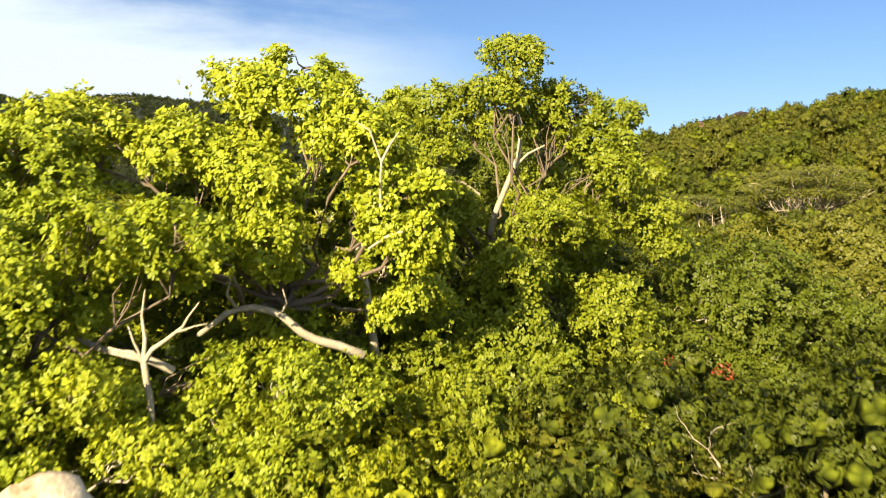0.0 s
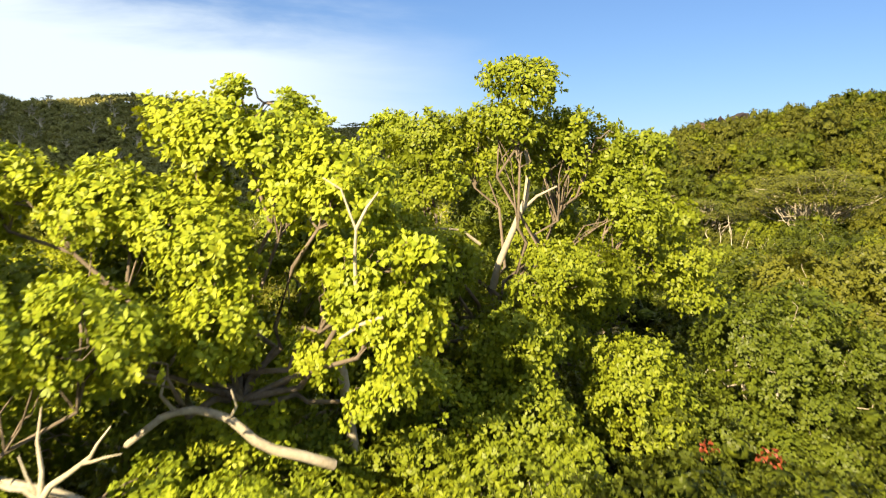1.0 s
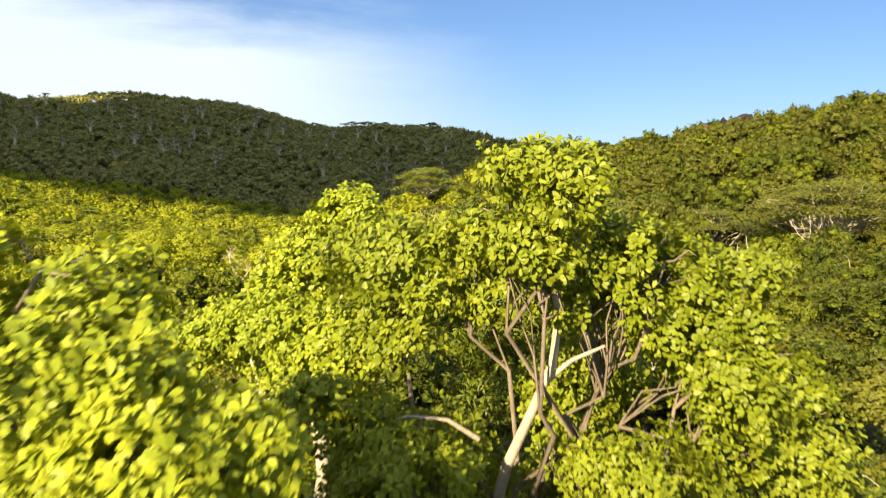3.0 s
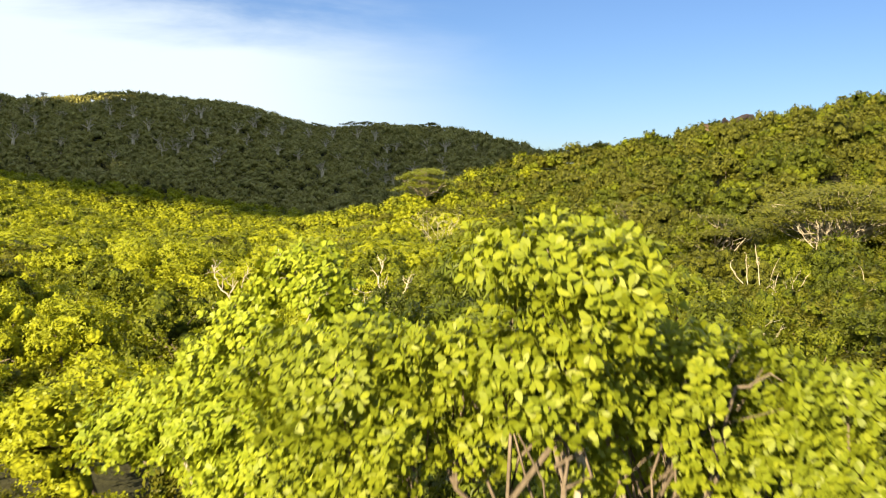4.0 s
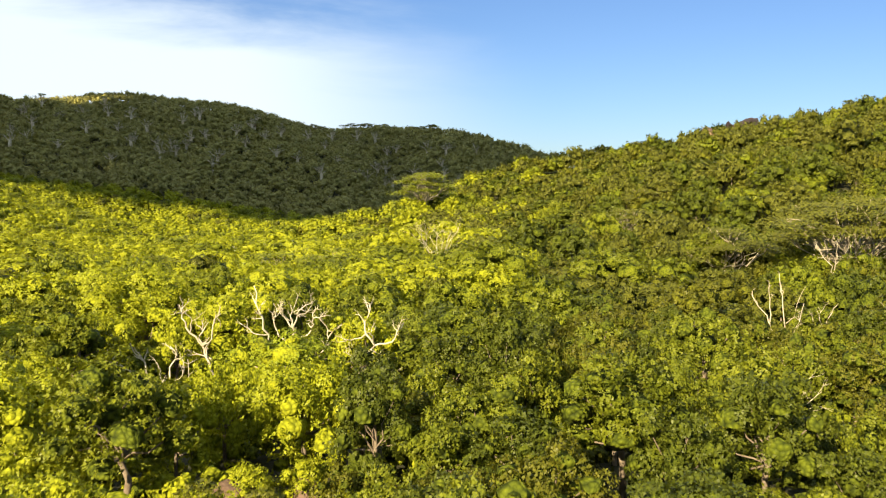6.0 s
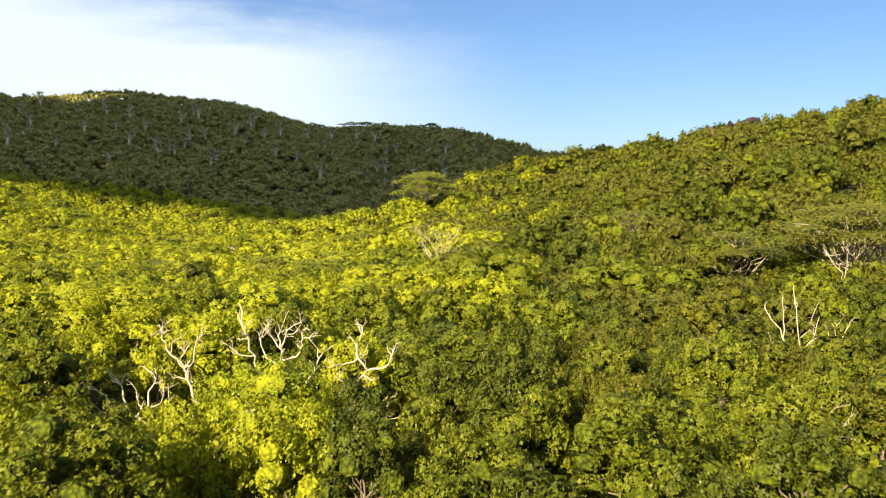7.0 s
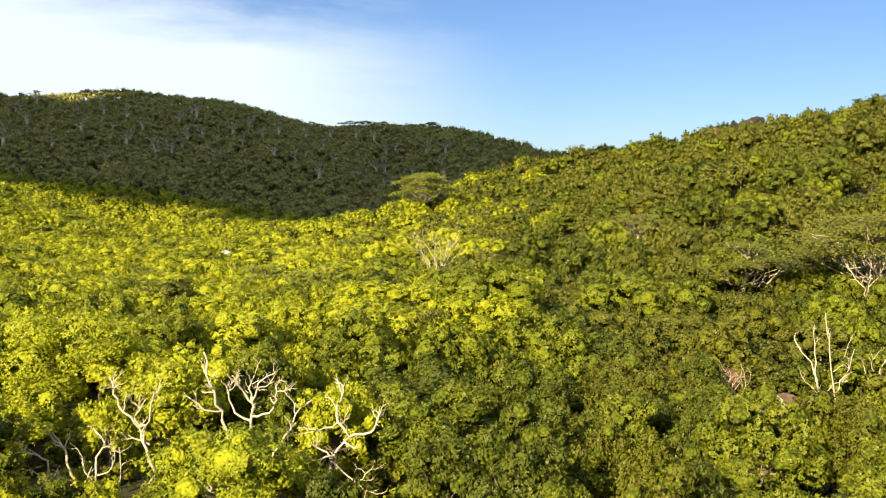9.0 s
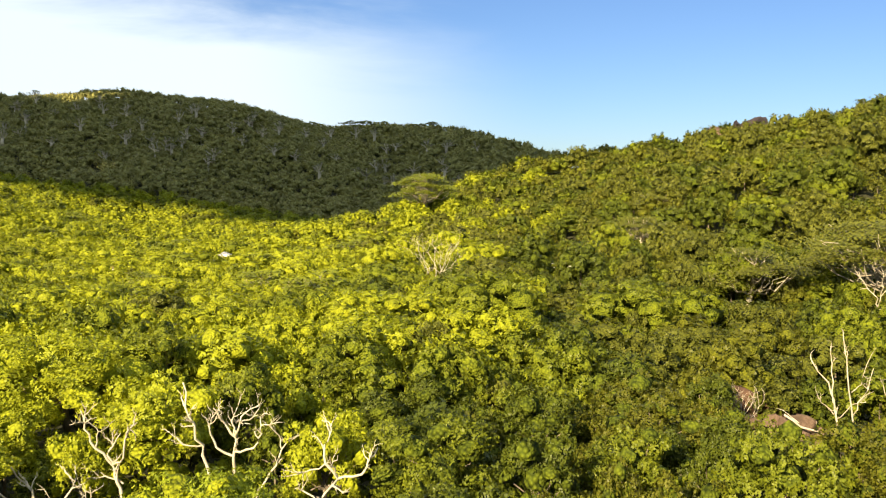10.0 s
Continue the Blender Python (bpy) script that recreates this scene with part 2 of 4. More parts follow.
def part(name, geo, mats, parent=None, label="", smooth=False):
    mats = mats if isinstance(mats, (list, tuple)) else [mats]
    ob = new(name, geo.mesh(name, mats, smooth))
    ob.parent = parent
    return tagged(ob, label)


def unit(a):
    return a / np.maximum(np.linalg.norm(a, axis=-1, keepdims=True), 1e-9)


def tube(geo, pts, r0, r1, sides=6, mat=0, power=1.0):
    """A tapered limb along a polyline, closed at its tip."""
    pts = np.asarray(pts, dtype=float)
    k = len(pts)
    tang = unit(np.gradient(pts, axis=0))
    ref = np.where(np.abs(tang[:, 2:3]) > 0.9, np.array([[1.0, 0, 0]]), np.array([[0, 0, 1.0]]))
    a = unit(np.cross(tang, ref))
    b = np.cross(tang, a)
    s = np.linspace(0, 1, k) ** power
    rad = (r0 + (r1 - r0) * s)[:, None, None]
    ang = np.linspace(0, 2 * np.pi, sides, endpoint=False)
    ring = pts[:, None] + rad * (np.cos(ang)[None, :, None] * a[:, None] + np.sin(ang)[None, :, None] * b[:, None])
    v = np.concatenate([ring.reshape(-1, 3), pts[-1:] + tang[-1:] * r1])
    f = []
    for i in range(k - 1):
        for j in range(sides):
            p, q = i * sides + j, i * sides + (j + 1) % sides
            f += [(p, q, q + sides), (p, q + sides, p + sides)]
    last = (k - 1) * sides
    f += [(last + j, last + (j + 1) % sides, k * sides) for j in range(sides)]
    return geo.add(v, f, mat)


def bent(rng, a, b, n=6, wobble=0.08, sag=0.0):
    """A crooked line from a to b."""
    a, b = np.asarray(a, float), np.asarray(b, float)
    t = np.linspace(0, 1, n)[:, None]
    length = np.linalg.norm(b - a)
    off = rng.normal(size=(n, 3)) * wobble * length
    off[0] = off[-1] = 0
    off[:, 2] += -sag * length * np.sin(np.pi * t[:, 0])
    return a + (b - a) * t + off


def leaf_normals(nrm, out, k, share):
    return None if out is None else np.repeat(unit(nrm * (1 - share) + out * share), k, 0)


def leaves_fine(geo, p, a, nrm, length, width, mat=0, out=None):
    """Broad leaves of four triangles each."""
    s = unit(np.cross(a, nrm))
    length, width = np.asarray(length)[:, None], np.asarray(width)[:, None]
    k = len(p)
    v = np.stack([p, p + a * length * 0.42 + s * width * 0.42 + nrm * length * 0.05, p + a * length * 0.42 - s * width * 0.42 + nrm * length * 0.05,
                  p + a * length * 0.78 + s * width * 0.46 + nrm * length * 0.02, p + a * length * 0.78 - s * width * 0.46 + nrm * length * 0.02,
                  p + a * length - nrm * length * 0.10], 1).reshape(-1, 3)
    t = np.array([(0, 1, 2), (1, 4, 2), (1, 3, 4), (3, 5, 4)])
    return geo.add(v, (np.arange(k)[:, None, None] * 6 + t[None]).reshape(-1, 3), mat, leaf_normals(nrm, out, 6, 0.3))


def leaves_coarse(geo, p, a, nrm, length, width, mat=0, out=None, share=0.4):
    """Folded leaves or leaf sprays of two triangles each."""
    s = unit(np.cross(a, nrm))
    length, width = np.asarray(length)[:, None], np.asarray(width)[:, None]
    k = len(p)
    v = np.stack([p, p + a * length * 0.55 + s * width * 0.5 + nrm * length * 0.08, p + a * length,
                  p + a * length * 0.55 - s * width * 0.5 + nrm * length * 0.08], 1).reshape(-1, 3)
    t = np.array([(0, 2, 3), (0, 1, 2)])
    return geo.add(v, (np.arange(k)[:, None, None] * 4 + t[None]).reshape(-1, 3), mat, leaf_normals(nrm, out, 4, share))


def rosette(rng, c, m, k, spread):
    """k leaves round each twig tip c that points along m: bases, axes and normals."""
    c, m = np.repeat(c, k, 0), np.repeat(m, k, 0)
    t = unit(np.cross(m, rng.normal(size=m.shape)))
    lift = rng.uniform(-0.15, 0.95, (len(m), 1))
    a = unit(m * lift + t * spread + rng.normal(size=m.shape) * 0.15)
    n = unit(m - a * np.sum(m * a, 1, keepdims=True) + rng.normal(size=m.shape) * 0.2)
    n = unit(n - a * np.sum(n * a, 1, keepdims=True))
    return c, a, n


LIGHTWARD = np.array([-0.18, -0.25, 0.4])      # leaves turn to the light


def shell_points(rng, lobes, density, up=0.25, depth=0.45, clump=1.1, gap=-0.12, squash=0.85):
    """Twig tips over a crown made of lobes (x, y, z, r): points, outward ways."""
    pts, ways = [], []
    lob = np.array(lobes, float)
    for i, (x, y, z, r) in enumerate(lob):
        k = int(density * 4 * np.pi * r * r)
        d = unit(rng.normal(size=(k, 3)) + np.array([0, 0, up]))
        rr = r * (1 - depth * rng.random(k) ** 2.2)[:, None] * (1 + 0.16 * rng.normal(size=(k, 1)))
        p = np.array([x, y, z]) + d * rr * np.array([1, 1, squash])
        other = np.delete(lob, i, 0)
        if len(other):
            inside = (np.linalg.norm(p[:, None] - other[None, :, :3], axis=2) < other[None, :, 3] * 0.62).any(1)
            p, d = p[~inside], d[~inside]
        keep = np.array([noise.noise(Vector(q) * clump) > gap for q in p], bool) if len(p) else np.zeros(0, bool)
        pts.append(p[keep])
        ways.append(d[keep])
    return np.concatenate(pts), unit(np.concatenate(ways) + LIGHTWARD)


def icosphere(sub):
    bm = bmesh.new()
    bmesh.ops.create_icosphere(bm, subdivisions=sub, radius=1.0)
    v = np.array([p.co[:] for p in bm.verts])
    f = np.array([[p.index for p in q.verts] for q in bm.faces])
    bm.free()
    return v, f


ICO1, ICO2, ICO4 = icosphere(1), icosphere(2), icosphere(4)


def tufts(rng, lobes, n, low=0.36, high=0.54, up=0.35):
    """Each lobe broken up into n smaller tufts of foliage on its outer side."""
    out = []
    for x, y, z, r in lobes:
        d = unit(rng.normal(size=(n, 3)) + np.array([0, 0, up]))
        c = np.array([x, y, z]) + d * r * rng.uniform(0.45, 0.75, (n, 1)) * np.array([1, 1, 0.85])
        out.append(np.column_stack([c, r * rng.uniform(low, high, n)]))
    return np.concatenate(out)


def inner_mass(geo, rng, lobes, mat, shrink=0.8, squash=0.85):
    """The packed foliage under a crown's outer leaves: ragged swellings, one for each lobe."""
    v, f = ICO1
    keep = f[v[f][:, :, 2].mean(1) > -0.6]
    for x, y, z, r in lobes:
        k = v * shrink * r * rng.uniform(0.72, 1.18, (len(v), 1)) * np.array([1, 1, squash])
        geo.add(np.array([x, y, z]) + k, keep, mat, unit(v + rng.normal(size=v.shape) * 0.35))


def twig_tips(rng, lobes, count, up=0.3, near=0.84, far=1.14, squash=0.85, buried=0.8):
    """Places of leaf whorls over a crown made of lobes (x, y, z, r), and their outward ways."""
    lob = np.asarray(lobes, float)
    area = lob[:, 3] ** 2
    i = rng.choice(len(lob), int(count * 1.9), p=area / area.sum())
    d = unit(rng.normal(size=(len(i), 3)) + np.array([0, 0, up]))
    p = lob[i, :3] + d * (lob[i, 3] * rng.uniform(near, far, len(i)))[:, None] * np.array([1, 1, squash])
    clear = np.ones(len(i), bool)
    for j, (x, y, z, r) in enumerate(lob):
        q = (p - np.array([x, y, z])) / np.array([1, 1, squash])
        clear &= ((q * q).sum(1) > (r * buried) ** 2) | (i == j)
    p, d = p[clear][:count], d[clear][:count]
    return p, d


# ---------------------------------------------------------------- the lie of the land
def ridge(x, y, line, slope, foot=1.0):
    """Height of a hillside that falls away on both sides of a crest line (x, y, z)."""
    best = np.full(np.shape(x), -1e9)
    for (x0, y0, z0), (x1, y1, z1) in zip(line, line[1:]):
        dx, dy = x1 - x0, y1 - y0
        t = np.clip(((x - x0) * dx + (y - y0) * dy) / (dx * dx + dy * dy), 0, 1)
        d = np.hypot(x - x0 - t * dx, y - y0 - t * dy)
        fall = np.sqrt(d * d + 400) - 20
        best = np.maximum(best, z0 + t * (z1 - z0) - slope * (np.minimum(fall, 100) + foot * np.maximum(fall - 100, 0)))
    return best


def soft_max(a, b, k):
    h = np.clip(0.5 + 0.5 * (a - b) / k, 0, 1)
    return b + (a - b) * h + k * h * (1 - h)


LEFT_CREST = [(-640, 1080, 150), (-518, 1120, 114), (-399, 1120, 121), (-270, 1110, 111), (-206, 1105, 85), (-167, 1100, 76),
              (-87, 1100, 80), (6, 1100, 76), (46, 1090, 63), (100, 1080, 35), (170, 1060, 10)]
RIGHT_CREST = [(400, 200, 48), (365, 280, 58), (300, 420, 64), (245, 540, 55), (199, 629, 46), (150, 640, 40), (119, 640, 35), (81, 640, 27), (55, 635, 17),
               (15, 585, 7), (-20, 540, 3.5), (-60, 520, 0), (-100, 500, -9)]


def ground_z(x, y):
    x, y = np.asarray(x, float), np.asarray(y, float)
    east = np.interp(y, [-400, 0, 20, 57, 109, 190, 260, 440, 700, 1500, 3500], [6, 4, 4, 3, -1, -4, -5, -11, -13, -10, -10])
    deep = np.interp(y, [-400, 0, 20, 57, 109, 190, 300, 440, 560, 700, 850, 1500, 3500], [6, 4, 4, 3, 0.5, -5, -13, -21, -21, -18, -12, -10, -10])
    h = np.clip((10 - x) / (20 + 0.18 * np.maximum(y, 0)), 0, 1)
    base = east + (deep - east) * h * h * (3 - 2 * h)
    base = base + 34 * np.clip((-x - 0.30 * np.maximum(y, 0) - 10) / 140, 0, 1) ** 1.3 * np.clip((y - 250) / 300, 0, 1)
    z = soft_max(base, ridge(x, y, RIGHT_CREST, 0.31, 0.85) - 0.12 * np.clip(20 - x, 0, 200), 8)
    z = soft_max(z, ridge(x, y, LEFT_CREST, 0.33), 14)
    z = z + 4.6 * np.exp(-((x + 96.5) ** 2 + (y - 438) ** 2) / 700)
    return z + 0.35 * np.sin(x * 0.13 + 1) * np.sin(y * 0.11) + np.clip(np.hypot(x, y) / 400, 0, 1) * 2.5 * np.sin(x * 0.031) * np.sin(y * 0.027 + 2)


def gz(x, y):
    return float(ground_z(x, y))


def build_ground():
    s = np.linspace(-1, 1, 201)
    xs = 420 * s + 3400 * s ** 5
    ys = 300 + 560 * s + 3300 * s ** 5
    gx, gy = np.meshgrid(xs, ys)
    v = np.stack([gx, gy, ground_z(gx, gy)], -1).reshape(-1, 3)
    n = len(s)
    i = (np.arange(n - 1)[:, None] * n + np.arange(n - 1)[None]).ravel()
    f = np.concatenate([np.stack([i, i + 1, i + n + 1], 1), np.stack([i, i + n + 1, i + n], 1)])
    ob = part("ground", Geo().add(v, f), SOIL, smooth=True)
    tagged(ob, "dark forest soil and leaf litter on valley floor and hills", "ground", kind="structure")


build_ground()


def hill_edge(x):
    """Where the shaded woods of the far hill begin."""
    return max(800 - 0.25 * (x + 350), 735)


def build_cloud():
    """The cumulus whose shadow lies on the far hill; a gap in it lets the sun onto the hill's western top."""
    rng = np.random.default_rng(4)
    high, g = 700.0, Geo()
    for x in np.arange(-760, 330, 60):
        for y in np.arange(hill_edge(x) + 12, 1420, 60):
            p = np.array([x + rng.uniform(-16, 16), y + rng.uniform(-10, 16), gz(x, y) + 8])
            if math.hypot((p[0] + 412) / 82, (p[1] - 1125) / 85) < 1:
                continue
            c = p + np.array(SUN_DIR) * ((high - p[2]) / SUN_DIR.z)
            v, f = ICO2
            k = np.array([1 + 0.35 * noise.noise(Vector(q) * 1.6 + Vector(p) * 0.1) for q in v])[:, None]
            g.add(c + v * k * rng.uniform(44, 60) * np.array([1, 1, 0.45]), f)
    white = solid_material("cloud_white", (0.78, 0.79, 0.8), (0.82, 0.82, 0.83), (0.86, 0.86, 0.86), 0.01, 0.05, bump=0.1, rough=1.0, spec=0.0)
    tagged(part("cloud", g, white, smooth=True), "white cumulus bank shading the far hill", "cloud", kind="structure")


build_cloud()


# ---------------------------------------------------------------- foreground trees
def broadleaf_tree(name, base, lobes, leaf_mat, label, seed, density=37, leaf=0.11, k=8, bark=BARK_PALE, trunk_r=0.2, fork=0.35, fine=True, slim=(0.45, 0.6), droop=0.0, limbs=(), extra=None, clump=1.1, gap=-0.28, tuft=9):
    """A full tree: Empty at its foot, trunk, one limb for each lobe, and a crown of single leaves."""
    rng = np.random.default_rng(seed)
    x, y = base
    z = gz(x, y)
    root = new(name)
    root.location = (x, y, z)
    o = np.array([x, y, z])
    local = np.array(lobes, float)
    local[:, :3] -= o
    centre = local[:, :3].mean(0)
    top = centre * np.array([0.6, 0.6, 0]) + np.array([0, 0, centre[2] * (1 - fork)])
    wood = Geo()
    tube(wood, bent(rng, (0, 0, -0.4), top, 6, 0.03), trunk_r, trunk_r * 0.72, 8)
    part("trunk", wood, bark, root, smooth=True)
    sub = tufts(rng, local, tuft, 0.40, 0.58)
    for i, q in enumerate(local):
        limb = Geo()
        line = bent(rng, top, q[:3] + np.array([0, 0, q[3] * 0.15]), 7, 0.06, 0.06)
        tube(limb, line, trunk_r * 0.38, 0.02, 6)
        for e in sub[i * tuft:(i + 1) * tuft]:
            tube(limb, bent(rng, line[rng.integers(4, 7)], e[:3] + np.array([0, 0, e[3] * 0.4]), 5, 0.08, -0.05), 0.02, 0.006, 4)
        part("limb", limb, bark, root, smooth=True)
    for r0, r1, *line in limbs:
        limb = Geo()
        tube(limb, [np.array(q) - o for q in line], r0 * 0.6, r1 * 0.6, 8)
        part("limb", limb, BARK_DEAD, root, smooth=True)
    crown = Geo()
    p, m = shell_points(rng, sub, density, clump=clump, gap=gap, squash=0.75, depth=0.5)
    c, a, n = rosette(rng, p, m, k, 0.9)
    L = leaf * rng.uniform(0.7, 1.2, len(c))
    if droop:
        a = unit(a + np.array([0, 0, -droop]))
        n = unit(n - a * np.sum(n * a, 1, keepdims=True))
    (leaves_fine if fine else leaves_coarse)(crown, c + a * 0.02, a, n, L, L * rng.uniform(*slim, len(c)), 0, np.repeat(m, k, 0))
    part("crown", crown, leaf_mat, root)
    if extra:
        for q in ((5.2, 20.5, 6.05), (6.6, 20.7, 5.7), (6.5, 20.7, 5.85)):
            red = Geo()
            c = np.array(q) - o + rng.normal(size=(26, 3)) * 0.09
            a = unit(rng.normal(size=(26, 3)) + np.array([0, -0.4, -0.6]))
            n = unit(np.cross(a, rng.normal(size=(26, 3))))
            leaves_fine(red, c, a, n, np.full(26, 0.13), np.full(26, 0.06))
            part("red_leaves", red, extra, root, "wilted red leaves")
    return tagged(root, label, "tree", "trees in front")


broadleaf_tree("tree", (-3.2, 17.6), [
    (-2.75, 18, 12.3, 0.95), (-3.9, 17.6, 11.6, 1.0), (-2.4, 17.6, 11.2, 1.2), (-1.4, 17, 10.8, 0.95), (-5.1, 17, 10.6, 1.15), (-3.8, 16.8, 10.0, 1.1),
    (-1.1, 16.6, 9.6, 0.9), (-7.0, 17, 11.0, 1.2), (-3.5, 16.4, 9.0, 1.0), (-4.9, 15.6, 9.1, 1.1), (-4.0, 14.8, 8.6, 0.75),
    (-0.6, 17.6, 7.6, 0.8), (-3.0, 17.2, 7.2, 0.9), (-1.9, 17.0, 8.3, 0.6),
    (-0.5, 16.2, 9.1, 0.7), (-0.3, 16.3, 10.0, 0.5)],
    LEAF_SUN, "sunlit yellow-green broadleaf tree with pale crooked limbs", 11, trunk_r=0.17, bark=BARK_BROWN, limbs=[
        (0.14, 0.08, (-1.5, 16.4, 7.0), (-1.9, 16.1, 7.22), (-2.3, 15.95, 7.36), (-2.54, 15.9, 7.5), (-2.74, 15.9, 7.68), (-2.9, 15.9, 7.82), (-3.14, 15.9, 7.9), (-3.4, 15.9, 7.95),
         (-3.64, 15.9, 7.92), (-3.85, 15.85, 7.85), (-4.04, 15.8, 7.7), (-4.3, 15.7, 7.5)),
        (0.05, 0.02, (-2.9, 15.9, 7.82), (-2.75, 15.7, 8.05), (-2.8, 15.6, 8.3)),
        (0.06, 0.03, (-3.66, 15.9, 7.92), (-3.8, 15.7, 8.2), (-3.7, 15.6, 8.5)),
        (0.05, 0.015, (-1.1, 15.9, 9.6), (-1.09, 15.7, 10.13), (-1.06, 15.6, 10.5), (-1.26, 15.6, 11.05), (-1.5, 15.6, 11.2)),
        (0.05, 0.02, (-1.06, 15.6, 10.5), (-0.9, 15.5, 10.8), (-0.75, 15.5, 11.0)),
        (0.06, 0.03, (-0.7, 15.6, 9.3), (-1.0, 15.6, 9.2), (-1.3, 15.6, 9.0))])
broadleaf_tree("tree", (-7.4, 15.5), [
    (-7.5, 16, 10.3, 1.3), (-6.3, 14.4, 9.1, 1.1), (-8.4, 14.6, 9.4, 1.3), (-5.8, 14.4, 8.4, 0.8), (-7.2, 13.6, 7.6, 1.1), (-9.6, 16.5, 10.6, 1.5), (-11.5, 16, 10, 1.6),
    (-6.8, 14.4, 6.4, 1.0), (-9.2, 14.5, 7.4, 1.5), (-5.4, 14.6, 6.6, 0.7), (-3.7, 15.2, 6.9, 0.7),
    (-5.3, 13.5, 9.0, 0.8), (-6.5, 13.3, 8.6, 0.9), (-7.7, 13.6, 9.0, 1.0), (-4.1, 13.8, 9.3, 0.7), (-8.6, 13.0, 8.1, 0.9), (-7.0, 13.0, 6.2, 1.0), (-8.6, 12.9, 6.5, 1.1),
    (-6.9, 12.3, 7.1, 0.9), (-7.8, 12.1, 7.9, 0.9), (-6.9, 11.9, 5.9, 0.8)],
    LEAF_SUN, "yellow-green broadleaf tree spreading over a boulder", 12, trunk_r=0.15, bark=BARK_BROWN, limbs=[
        (0.10, 0.09, (-4.5, 14.0, 4.2), (-4.54, 13.8, 5.8), (-4.56, 13.8, 6.77), (-4.61, 13.8, 7.05), (-4.65, 13.8, 7.42)),
        (0.08, 0.02, (-4.64, 13.8, 7.38), (-4.5, 13.75, 7.58), (-4.26, 13.7, 7.74), (-4.0, 13.7, 7.94), (-3.9, 13.65, 8.1), (-3.72, 13.6, 8.32)),
        (0.04, 0.015, (-4.1, 13.7, 7.86), (-3.95, 13.65, 7.9), (-3.8, 13.6, 7.96), (-3.6, 13.6, 8.0)),
        (0.08, 0.03, (-4.65, 13.8, 7.38), (-4.82, 13.75, 7.54), (-4.95, 13.7, 7.56), (-5.15, 13.7, 7.62)),
        (0.07, 0.02, (-4.65, 13.8, 7.4), (-4.62, 13.8, 7.74), (-4.66, 13.8, 8.1), (-4.6, 13.8, 8.5)),
        (0.04, 0.015, (-4.7, 13.8, 7.48), (-4.78, 13.75, 7.7), (-4.84, 13.7, 7.95)),
        (0.11, 0.09, (-4.4, 14.5, 7.1), (-4.7, 14.35, 7.29), (-5.1, 14.3, 7.4), (-5.5, 14.3, 7.5), (-6.1, 14.4, 7.75))])
broadleaf_tree("tree", (1.2, 24.4), [
    (1.7, 21.8, 13.05, 0.85), (1.5, 21.9, 12.3, 0.6), (3.4, 22.8, 12.0, 0.8), (4.6, 23.0, 11.5, 0.8), (2.6, 22.6, 12.2, 0.7), (0.9, 22.8, 12.0, 0.9), (-0.4, 23.4, 11.7, 1.15), (2.9, 23, 11.5, 1.2), (4.4, 23.2, 10.5, 1.2), (5.0, 23.6, 8.8, 1.6), (2.5, 23.4, 8.3, 1.6),
    (0.2, 23.4, 8.8, 1.3), (0.6, 22.4, 6.7, 1.6), (3.7, 22.6, 6.6, 1.8), (2.6, 25, 10.0, 1.2),
    (0.0, 21.7, 9.4, 1.0), (-0.8, 21.3, 8.0, 1.2), (2.9, 21.8, 9.3, 1.0), (1.4, 21.2, 7.9, 1.1), (-0.9, 22.2, 10.3, 0.8),
    (0.1, 20.6, 9.6, 0.8), (2.3, 20.7, 9.0, 0.8), (-0.6, 20.4, 8.8, 0.9), (1.4, 20.2, 8.2, 0.9), (-1.0, 20.2, 7.6, 1.0)],
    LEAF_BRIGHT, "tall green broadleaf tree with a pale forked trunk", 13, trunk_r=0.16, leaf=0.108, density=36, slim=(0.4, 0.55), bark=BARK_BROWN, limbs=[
        (0.14, 0.07, (1.2, 22.9, 8.9), (1.3, 22.7, 9.4), (1.62, 22.5, 10.2), (1.87, 22.4, 10.84), (1.94, 22.4, 11.5), (1.85, 22.3, 11.9)),
        (0.07, 0.03, (1.8, 22.45, 10.6), (2.1, 22.3, 10.9), (2.5, 22.2, 11.1)),
        (0.06, 0.02, (0.9, 22.2, 9.9), (0.5, 22.0, 10.2), (0.0, 22.0, 10.25), (-0.4, 22.0, 10.1)),
        (0.17, 0.14, (-1.3, 18.9, 5.6), (-1.5, 18.7, 7.0), (-1.6, 18.6, 7.9), (-1.8, 18.6, 8.85))])
broadleaf_tree("tree", (-2.0, 27.9), [
    (-1.4, 27.8, 12.3, 0.9), (-2.4, 28.2, 11.4, 1.2), (-0.4, 28.2, 11.2, 1.2), (-1.6, 26.8, 10.2, 1.4), (-3.6, 28.5, 9.8, 1.4)],
    LEAF_SUN, "yellow-green broadleaf tree beside the taller ones", 14)
broadleaf_tree("mango_tree", (2.6, 30.5), [
    (1.9, 30.4, 12.1, 1.15), (3.4, 30.4, 11.8, 1.25), (1.0, 30.6, 11.0, 1.2), (4.6, 30.2, 10.9, 1.3), (2.8, 29.4, 11.0, 1.3), (5.6, 30.8, 9.8, 1.4), (1.6, 29.2, 9.8, 1.4)],
    LEAF_MOSS, "glossy green tree with long drooping leaves", 15, leaf=0.19, k=8, density=24, slim=(0.2, 0.27), droop=0.45)
